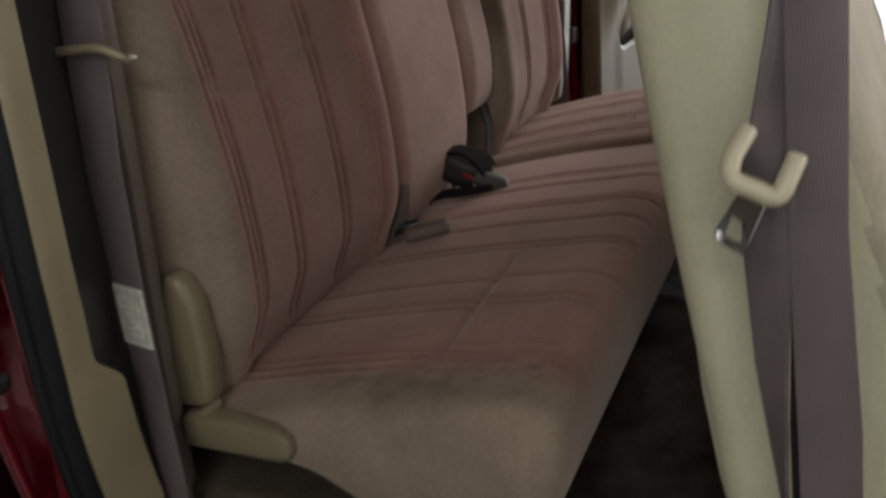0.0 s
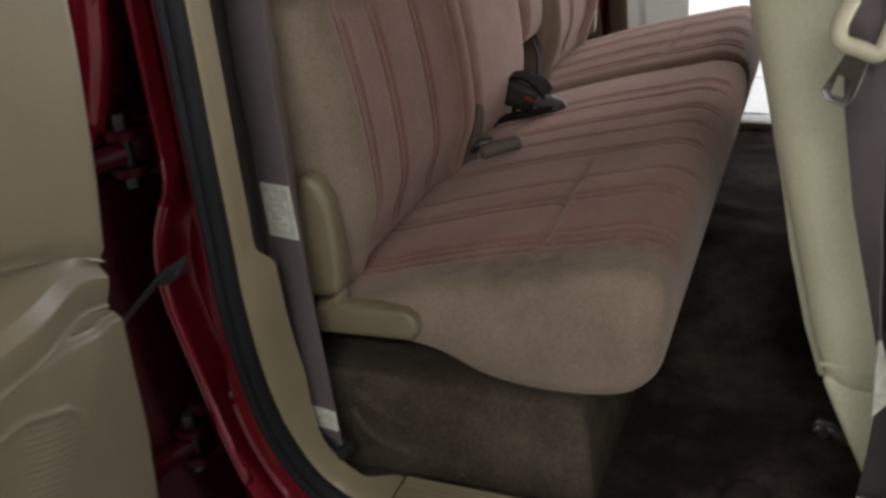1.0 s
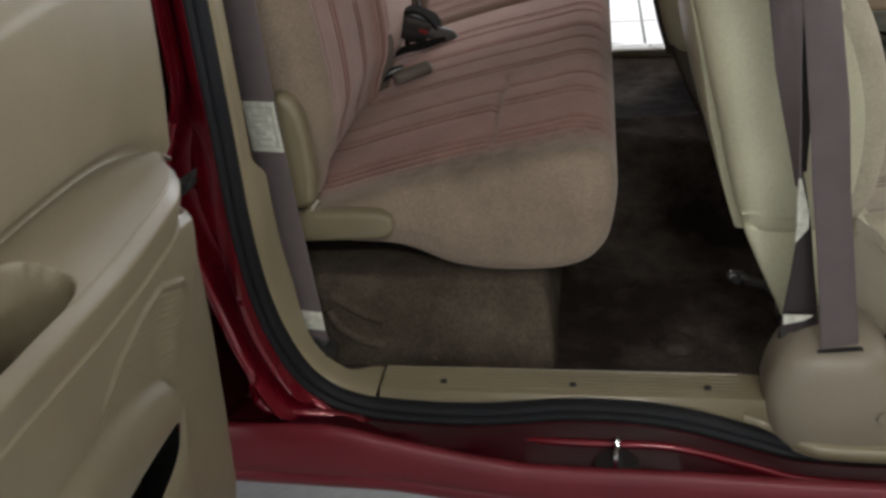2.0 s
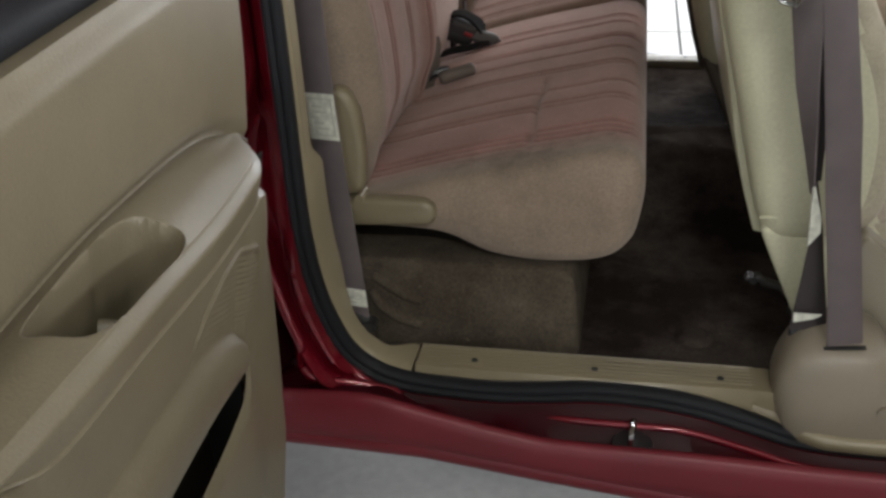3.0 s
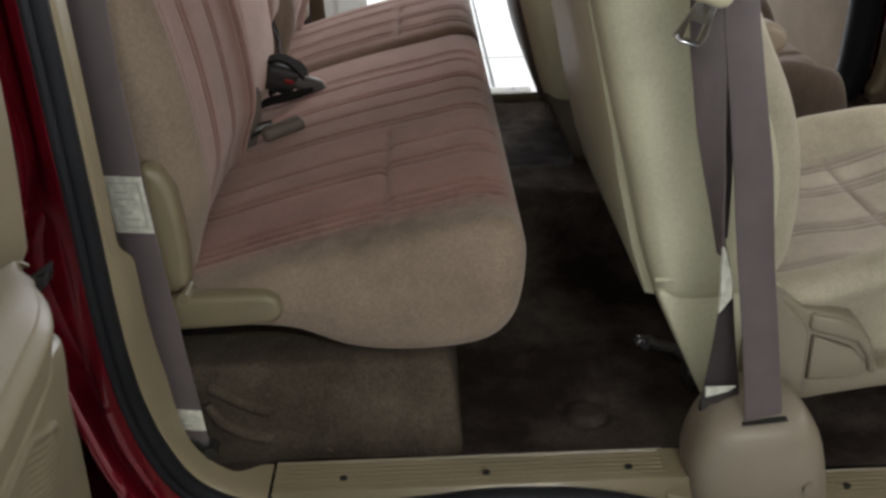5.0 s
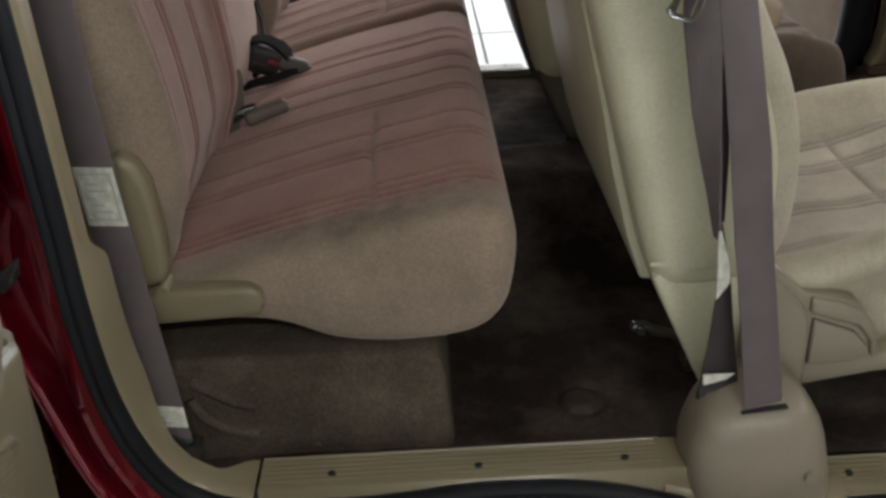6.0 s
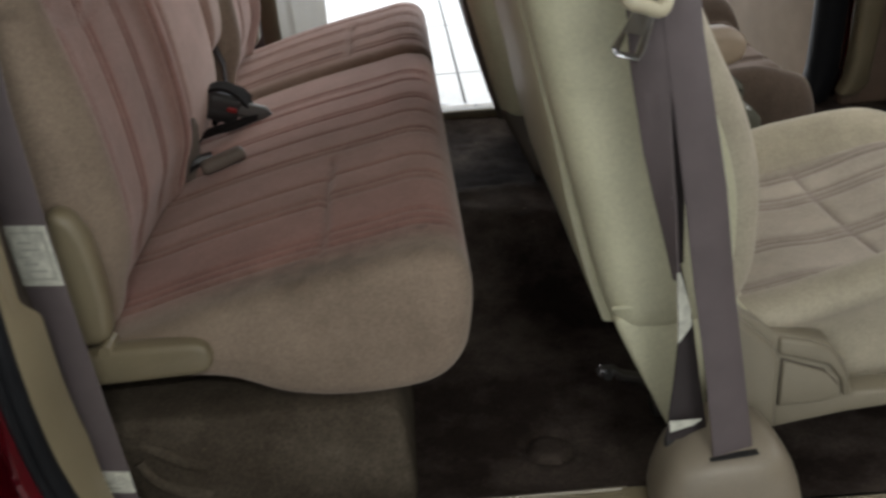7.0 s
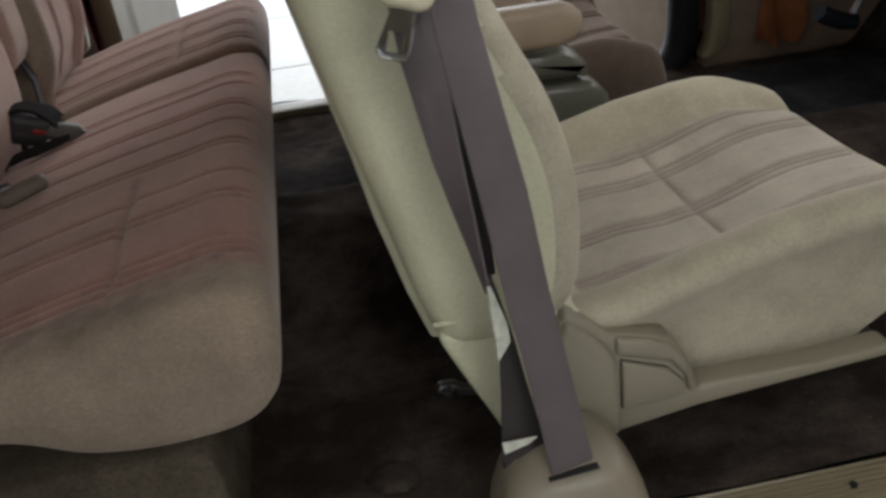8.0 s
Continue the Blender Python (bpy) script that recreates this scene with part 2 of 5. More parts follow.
def prism(poly, y0, y1, r=0.004, seg=2):
    """A polygon in (x, z), pulled from y0 to y1, with rounded edges."""
    bm = loft([[(x, y0, z) for x, z in poly], [(x, y1, z) for x, z in poly]])
    if r:
        bmesh.ops.recalc_face_normals(bm, faces=bm.faces)
        sharp = [e for e in bm.edges if len(e.link_faces) == 2 and e.calc_face_angle(0) > 0.6]
        bmesh.ops.bevel(bm, geom=sharp, offset=r, segments=seg, profile=0.5, affect="EDGES")
    return bm


def rod(a, b, r, seg=12, r2=None):
    a, b = Vector(a), Vector(b)
    bm = bmesh.new()
    m = Matrix.Translation((a + b) / 2) @ (b - a).to_track_quat("Z", "Y").to_matrix().to_4x4()
    bmesh.ops.create_cone(bm, cap_ends=True, segments=seg, radius1=r, radius2=r if r2 is None else r2, depth=(b - a).length, matrix=m)
    return bm


def step(a, b, v):
    t = min(max((v - a) / (b - a), 0), 1)
    return t * t * (3 - 2 * t)


def interp(pts, v):
    if v <= pts[0][0]:
        return pts[0][1]
    for (a, fa), (b, fb) in zip(pts, pts[1:]):
        if v <= b:
            return fa + (fb - fa) * (v - a) / (b - a)
    return pts[-1][1]


def pad(profile, y0, y1, r, dents, n=90, bulge=None, crown=0.004):
    """Upholstery: a closed (x, z) profile carried from y0 to y1 with rounded ends and stitched dents.
    dents(x, y, z) gives (depth, side, stripe, band)."""
    ring = spline([(x, 0, z) for x, z in profile], n, True)
    c = len(ring)
    area = sum(ring[i].x * ring[(i + 1) % c].z - ring[(i + 1) % c].x * ring[i].z for i in range(c))
    sgn = 1 if area > 0 else -1
    nor = []
    for i in range(c):
        d = ring[(i + 1) % c] - ring[i - 1]
        nor.append(Vector((d.z, 0, -d.x)).normalized() * sgn)
    ys = [y0 + r * (1 - math.cos(math.pi / 2 * k / 7)) for k in range(7)]
    steps = max(int((y1 - y0 - 2 * r) / 0.0045), 4)
    ys += [y0 + r + (y1 - y0 - 2 * r) * k / steps for k in range(steps + 1)]
    ys += [y1 - r * (1 - math.cos(math.pi / 2 * k / 7)) for k in range(6, -1, -1)]
    bm = bmesh.new()
    layers = [bm.verts.layers.float.new(k) for k in ("side", "stripe", "band", "stain")]
    rows = []
    for y in ys:
        e = min(y - y0, y1 - y)
        inset = r - math.sqrt(max(r * r - (r - e) ** 2, 0)) if e < r else 0.0
        row = []
        for p, q in zip(ring, nor):
            depth, *tones = dents(p.x, y, p.z)
            v = bm.verts.new(Vector((p.x, y, p.z)) - q * (inset + depth - (bulge(p.x, y, p.z) if bulge else 0.0)))
            for layer, tone in zip(layers, tones):
                v[layer] = tone
            row.append(v)
        rows.append(row)
    for a, b in zip(rows, rows[1:]):
        for i in range(c):
            bm.faces.new((a[i], a[(i + 1) % c], b[(i + 1) % c], b[i]))
    for row, out in ((rows[0], -1), (rows[-1], 1)):
        half = c // 2
        pairs = [(row[k], row[(c - k) % c]) for k in range(half + 1)]
        mids = [[bm.verts.new(a.co.lerp(b.co, f) + Vector((0, out * crown * math.sin(math.pi * f) * min(1, (a.co - b.co).length / 0.08), 0))) for f in (0.25, 0.5, 0.75)] if a is not b and (a.co - b.co).length > 1e-5 else None for a, b in pairs]
        for (a, b), m in zip(pairs, mids):
            for v in m or ():
                for layer in layers:
                    v[layer] = a[layer]
        for k in range(len(pairs) - 1):
            (a, b), (d, e) = pairs[k], pairs[k + 1]
            m, w = mids[k], mids[k + 1]
            u1 = [a] + (m or []) + ([b] if m else [])
            u2 = [d] + (w or []) + ([e] if w else [])
            if len(u1) == 1:
                for p, q in zip(u2, u2[1:]):
                    bm.faces.new((u1[0], p, q))
            elif len(u2) == 1:
                for p, q in zip(u1, u1[1:]):
                    bm.faces.new((p, u2[0], q))
            else:
                for i in range(len(u1) - 1):
                    bm.faces.new((u1[i], u2[i], u2[i + 1], u1[i + 1]))
    return bm


def line(v, at, w):
    return math.exp(-((v - at) / w) ** 2)


# ---- the cab's shell ----
cab = thing("pickup_cab", (0.3, MIDLINE, 0.0), "dark metallic red pickup cab with both side doors open", "truck cab")
OPENING = [(-0.336, 1.50), (-0.332, 1.20), (-0.3285, 0.97), (-0.3290, 0.84), (-0.3300, 0.755), (-0.3255, 0.685), (-0.3085, 0.604), (-0.283, 0.562), (-0.239, 0.543), (-0.18, 0.537),
           (-0.119, 0.536), (-0.06, 0.541), (0.0, 0.548), (0.07, 0.546), (0.13, 0.537), (0.19, 0.520), (0.25, 0.503), (0.33, 0.498), (0.45, 0.50), (0.70, 0.50), (0.83, 0.503), (0.91, 0.520), (0.950, 0.560), (0.968, 0.63), (0.978, 0.75), (0.980, 0.95), (0.94, 1.20), (0.80, 1.45)]
EDGE = spline([(x, 0, z) for x, z in OPENING], 540)


def outward(i):
    d = EDGE[min(i + 1, len(EDGE) - 1)] - EDGE[max(i - 1, 0)]
    return Vector((d.z, 0, -d.x)).normalized()


def flare(z):
    """How far the body side swells outwards, from the sill up to the shoulder."""
    return interp([(0.56, 0.0), (0.60, -0.010), (0.66, -0.024), (0.75, -0.036), (0.82, -0.044), (0.95, -0.047), (1.20, -0.044), (1.50, -0.036)], z)


def kept(points, z, firm=0):
    """A section's points past the seal stay with the outer body where the seal's edge swells outwards."""
    s = flare(z) / -0.046
    out = []
    for i, (o, y) in enumerate(points):
        w = min(max((i - firm + 1) / 5, 0.0), 1.0) if firm else 1.0
        out.append((o + 0.0285 * s * w, y + 0.046 * s * w))
    return out


GAP = [(0.052, 0.020), (0.066, 0.035), (0.074, 0.034), (0.079, -0.012), (0.086, -0.045), (0.095, -0.080)]
QUARTER = [(0.095, -0.080), (0.098, -0.092), (0.106, -0.104), (0.117, -0.118), (0.135, -0.128), (0.5, -0.142)]
FLANGE = [(0.004, -0.018), (0.006, -0.034), (0.009, -0.036), (0.011, -0.036), (0.013, -0.036), (0.015, -0.036), (0.017, -0.036), (0.019, -0.036), (0.021, -0.036), (0.023, -0.036), (0.025, -0.036), (0.027, -0.036), (0.030, -0.036)]
CREST = [(0.56, 0.034), (0.60, 0.030), (0.64, 0.027), (0.70, 0.027), (0.75, 0.032), (0.80, 0.041), (0.835, 0.044), (0.865, 0.042), (0.895, 0.033), (0.925, 0.017), (0.95, 0.012), (1.2, 0.012), (1.5, 0.014)]


def upright(z):
    """The jamb's section at height z: a small bead beside the weatherstrip, a channel, and the outer ridge."""
    c = sum(interp(CREST, z + 0.012 * k) for k in (-1, 0, 1)) / 3
    bead = 0.017 * step(0.79, 0.71, z)
    return kept([(0.004, -0.018), (0.008, -0.034), (0.012, -0.040), (0.0135, -0.044 - bead * 0.8), (0.0155, -0.046 - bead), (0.018, -0.045 - bead * 0.6), (0.021, -0.044),
            (max(c - 0.011, 0.022), -0.049), (c - 0.006, -0.070), (c - 0.003, -0.084), (c, -0.088), (c + 0.004, -0.086), (c + 0.008, -0.074)], z, 4)


def sweep(section, stop=540, start=0, sill=None):
    """Carries a cross-section of (outward, y) along the door opening's edge; section may depend on the height, sill is the one along the bottom."""
    rings = []
    for i in range(start, stop):
        o = outward(i)
        f = step(0.50, 0.985, -o.z) if sill else 0.0
        here = section(EDGE[i].z) if callable(section) else section
        rings.append([EDGE[i] + o * (a + (b - a) * f) + Vector((0, ya + (yb - ya) * f + flare(EDGE[i].z), 0)) for (a, ya), (b, yb) in zip(here, sill or here)])
    return loft(rings, closed=False)


def gap_section(z):
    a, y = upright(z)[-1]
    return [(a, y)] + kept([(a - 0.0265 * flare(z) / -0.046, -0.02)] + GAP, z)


LOW = next(i for i, p in enumerate(EDGE) if p.z < 0.592)
LEDGE = [(-0.42, 0.559), (-0.345, 0.560), (-0.302, 0.562), (-0.268, 0.562), (-0.240, 0.557), (-0.20, 0.546), (-0.128, 0.530), (-0.056, 0.517), (0.0, 0.515), (0.12, 0.514), (0.25, 0.509), (0.6, 0.505)]
UNDER = [(-0.42, 0.478), (-0.20, 0.472), (-0.05, 0.452), (0.10, 0.435), (0.6, 0.42)]


def rocker(first, last):
    """The body's outer sill: a channel under the weatherstrip, a ledge, a face that turns under."""
    seal = sorted((p.x, p.z) for p in EDGE if p.z < 0.58)
    rings = []
    for k in range(150):
        x = -0.55 + 0.0115 * k
        e = interp(seal, x) if x > -0.295 else 0.57
        zt, zb = interp(LEDGE, x), interp(UNDER, x)
        mid = min(e - 0.024, 0.519) if x > -0.2 else e - 0.024
        floor = min(zt - 0.004 - 0.020 * step(-0.30, -0.05, x), mid - 0.002)
        fill = step(-0.16, -0.27, x)
        floor, bed = floor + (zt - 0.010 - floor) * fill, mid - 0.014 + (zt - 0.016 - mid + 0.014) * fill
        pts = [(-0.032, e - 0.016), (-0.036, e - 0.022), (-0.042, mid - 0.006), (-0.054, bed), (-0.066, floor - 0.004), (-0.082, floor - 0.002), (-0.091, zt - 0.007), (-0.096, zt - 0.001), (-0.101, zt - 0.001), (-0.106, zt - 0.006),
               (-0.109, zt - 0.018), (-0.110, (zt + zb) / 2), (-0.110, zb + 0.024), (-0.106, zb + 0.0205), (-0.1085, zb + 0.016), (-0.106, zb + 0.004), (-0.098, zb), (-0.06, zb + 0.004), (0.0, zb + 0.03)]
        rings.append([Vector((x, y, z)) for y, z in pts[first:last]])
    return loft(rings, closed=False)


for flip in (False, True):
    part("door_jamb", sweep(upright, sill=FLANGE), PAINT, cab, "dark red painted door jamb", flip, 50)
    # the hinge gap's surfaces take the near-black red in place of shade
    part("gap_shade", sweep(gap_section, LOW), SHADED_RED, cab, "hinge gap surface, coloured near-black for its shade", flip)
    part("gap_floor", rbox(-0.56, -0.338, -0.084, 0.035, 0.50, 0.548, 0.016, 3), SHADED_RED, cab, "", flip)
    part("quarter_return", sweep(lambda z: kept(QUARTER[:5], z), LOW), SHADED_RED, cab, "return of the quarter panel, darkened for the shade in the hinge gap", flip)
    part("quarter_panel", sweep(lambda z: kept(QUARTER[4:], z), LOW), PAINT, cab, "dark red quarter panel", flip)
    rings = []
    for k in range(28):
        z = 0.968 + 0.0205 * k
        x = interp([(0.968, -0.438), (0.985, -0.426), (1.05, -0.403), (1.12, -0.389), (1.30, -0.380), (1.55, -0.378)], z)
        rings.append([(x - 0.012, -0.040, z), (x - 0.003, -0.074, z), (x, -0.086, z), (x - 0.003, -0.094, z), (x - 0.012, -0.101, z), (x - 0.040, -0.113, z), (x - 0.09, -0.126, z), (-0.60, -0.139, z)])
    part("quarter_edge", loft(rings, closed=False), PAINT, cab, "glossy red front edge of the quarter panel", flip, 50)
    # the channel's shade is in its colour
    part("drain_channel", rocker(0, 7), SHADED_RED, cab, "channel under the weatherstrip, coloured dark for its shade", flip, 55)
    seal = sorted((p.x, p.z) for p in EDGE if p.z < 0.58)
    bead = [(x, -0.050 + 0.010 * step(0.02, -0.12, x), min(interp(seal, x) - 0.024, 0.519) - 0.0105 - 0.006 * step(0.02, -0.12, x)) for x in [-0.13 + 0.01 * k for k in range(66)]]
    part("channel_bead", tube(bead, 0.0050, 10), PAINT, cab, "glossy red seam along the sill channel", flip)
    corner = [(EDGE[i], outward(i)) for i in range(len(EDGE)) if EDGE[i].z < 0.74 and EDGE[i].x < -0.215]
    part("jamb_bead", tube(spline([p + o * (0.0185 - 0.45 * flare(p.z) + 0.002 * math.sin(0.9 * k)) + Vector((0, -0.047 + 0.4 * flare(p.z) + 0.002 * math.sin(1.7 * k) + 0.022 * step(-0.262, -0.215, p.x) + 0.014 * step(0.66, 0.74, p.z), 0)) for k, (p, o) in enumerate(corner[::6])], 60), 0.0058, 12), PAINT, cab, "glossy red seam round the jamb corner", flip)
    crest = [EDGE[i] + outward(i) * upright(EDGE[i].z)[10][0] + Vector((0, upright(EDGE[i].z)[10][1] + flare(EDGE[i].z), 0)) for i in range(0, LOW, 5) if EDGE[i].z < 0.93]
    crest = [p + Vector((0.002, 0.002, 0)) for p in crest if p.z > 0.60] + [Vector((-0.357, -0.070, 0.578)), Vector((-0.348, -0.071, 0.562)), Vector((-0.328, -0.068, 0.553)), Vector((-0.298, -0.063, 0.549)), Vector((-0.268, -0.058, 0.542)), Vector((-0.240, -0.054, 0.530))]
    part("jamb_ridge", tube(spline(crest, 110), 0.0062, 12), PAINT, cab, "glossy red outer ridge of the jamb", flip)
    part("rocker_panel", rocker(6, 19), SATIN_PAINT, cab, "dark red rocker panel under the door", flip, 55)
    strip = [(0.0045 + 0.0082 * math.cos(a), -0.0275 + 0.0110 * math.sin(a)) for a in [2 * math.pi * k / 12 for k in range(13)]]
    part("weatherstrip", sweep(strip), RUBBER, cab, "black rubber weatherstrip", flip)
    strip = [(0.0118 + 0.0064 * math.cos(a), -0.0360 + 0.0074 * math.sin(a)) for a in [2 * math.pi * k / 10 for k in range(11)]]
    part("weatherstrip_lip", sweep(strip), RUBBER, cab, "", flip)
    part("side_rail", rbox(-0.62, 1.3, 0.02, 0.10, 1.42, 1.60, 0.02), PAINT, cab, "", flip)
    part("front_pillar", prism([(1.10, 0.4), (1.32, 0.4), (1.32, 1.0), (0.95, 1.58), (0.86, 1.58), (1.10, 1.05)], -0.10, 0.06, 0.015), PAINT, cab, "", flip)
    part("fender", rbox(1.32, 2.4, -0.16, 0.05, 0.45, 1.05, 0.04), PAINT, cab, "", flip)
    part("bed_side", rbox(-2.4, -0.68, -0.16, -0.08, 0.45, 1.12, 0.03), PAINT, cab, "", flip)
# thicker than the rubber alone: the tube also stands for the shaded gap
part("gasket_and_gap_shade", tube(spline([(0.86, 1.332, 0.492), (0.90, 1.332, 0.505), (0.924, 1.332, 0.535), (0.936, 1.332, 0.58), (0.940, 1.332, 0.65), (0.943, 1.332, 0.80), (0.943, 1.332, 1.0)], 40), 0.036, 14), RUBBER, cab, "black rubber gasket at the front pillar, thickened to include the shaded gap")
part("bed_floor", rbox(-2.42, -0.68, -0.02, 1.38, 0.56, 0.60, 0.01), PAINT, cab)
part("tailgate", rbox(-2.46, -2.405, -0.12, 1.48, 0.50, 1.10, 0.02), PAINT, cab)
part("bed_front", rbox(-0.72, -0.685, -0.06, 1.42, 0.50, 1.12, 0.01), PAINT, cab)
for x in (-1.75, 1.78):
    for y0, y1 in ((-0.12, 0.10), (1.26, 1.48)):
        rings = [[(x + r * math.cos(a), y, 0.345 + r * math.sin(a)) for a in [2 * math.pi * k / 36 for k in range(36)]] for r, y in ((0.20, y0 + 0.02), (0.30, y0), (0.335, y0 + 0.03), (0.345, y0 + 0.07), (0.345, y1 - 0.07), (0.335, y1 - 0.03), (0.30, y1), (0.20, y1 - 0.02))]
        wheel = part("wheel", loft(rings), RUBBER, cab, "black rubber tyre on a steel rim")
        part("rim", rod((x, y0 + 0.035, 0.345), (x, y1 - 0.035, 0.345), 0.205, 28), STEEL, wheel, "steel rim")
part("roof", rbox(-0.66, 1.0, 0.06, 1.30, 1.575, 1.63, 0.025), PAINT, cab)
part("headliner", rbox(-0.62, 0.98, 0.09, 1.27, 1.545, 1.572, 0.01), HEADLINER, cab, "beige cloth headliner")
part("back_wall", rbox(-0.56, -0.52, 0.02, 1.34, 0.45, 1.12, 0.01), TRIM, cab, "beige lower back wall")
part("back_glass", rbox(-0.545, -0.538, 0.10, 1.26, 1.12, 1.56, 0), GLASS, cab, "clear rear window").visible_shadow = False
part("firewall", rbox(1.40, 1.46, 0.0, 1.36, 0.40, 1.05, 0.01), BOX_CARPET, cab)
part("hood", rbox(1.42, 2.4, 0.0, 1.36, 0.98, 1.06, 0.03), PAINT, cab)
part("underbody", rbox(-0.64, 1.44, 0.06, 1.30, 0.435, 0.485, 0.01), BLACK, cab)
part("dashboard", prism([(1.12, 0.80), (1.42, 0.74), (1.42, 1.08), (1.20, 1.10), (1.08, 1.00)], 0.05, 1.31, 0.03, 3), TAN, cab, "brown moulded dashboard underside")

# carpet: footwell, centre hump, toe board
prof = [(0.03, 0.535), (0.10, 0.527), (0.30, 0.525), (0.46, 0.53), (0.54, 0.555), (0.60, 0.598), (0.68, 0.607), (0.728, 0.610), (0.745, 0.603), (0.80, 0.560), (0.83, 0.545), (0.90, 0.53), (1.06, 0.525), (1.26, 0.527), (1.33, 0.535)]
ring = spline([(0, y, z) for y, z in prof], 300)
XS = [-0.55 + 0.020 * k for k in range(30)] + [0.05 + 0.004 * k for k in range(45)] + [0.23 + 0.018 * k for k in range(66)]


def floor_z(x):
    return 0.0 if x < 1.30 else 1.3 * (x - 1.30)


def pressed(x, y):
    """A round foot's mark trodden into the pile, and soft unevenness."""
    r = math.hypot(x - 0.129, y - 0.140)
    return -0.007 * line(r, 0.027, 0.0045) + 0.002 * step(0.024, 0.015, r) + 0.004 * noise.noise((x * 9, y * 9, 0)) + 0.0022 * noise.noise((x * 33, y * 33, 4))


part("carpet_floor", loft([[Vector((x, p.y, p.z - 0.018 * step(0.25, 0.38, x) + floor_z(x) + pressed(x, p.y))) for p in ring] for x in XS], closed=False), CARPET, cab, "dark brown carpet, worn and stained", recalc=True)
part("under_seat_box", prism([(-0.50, 0.50), (-0.026, 0.50), (-0.022, 0.535), (-0.030, 0.640), (-0.045, 0.655), (-0.50, 0.66)], 0.062, 1.298, 0.010, 3), BOX_CARPET, cab, "carpeted box under the rear bench")

for pts in ([(-0.296, 0.060, 0.632), (-0.272, 0.058, 0.618), (-0.250, 0.059, 0.604), (-0.232, 0.062, 0.598)], [(-0.300, 0.058, 0.612), (-0.288, 0.056, 0.590), (-0.266, 0.057, 0.572), (-0.235, 0.060, 0.560)]):
    part("carpet_fold", tube(spline([(x, y + 0.004, z) for x, y, z in pts], 22), 0.0075, 10), BOX_CARPET, cab, "ruck in the carpet beside the belt anchor")
mat = thing("floor_mat", (1.02, 1.04, 0.53), "dark grey carpet mat in the driver's footwell", "floor mat")
rings = []
for k in range(50):
    x = 0.70 + 0.013 * k
    rings.append([(x, y, 0.5235 + floor_z(x) + 0.006 * line(t, 0.0, 0.06) + pressed(x, y) + (0.012 if 0 < t < 1 else 0.0)) for t, y in [(j / 30, 0.845 + 0.33 * j / 30) for j in range(31)]])
bm = loft(rings, closed=False)
bmesh.ops.solidify(bm, geom=bm.faces[:], thickness=-0.006)
part("mat_top", bm, MAT, mat, "dark grey cut pile")

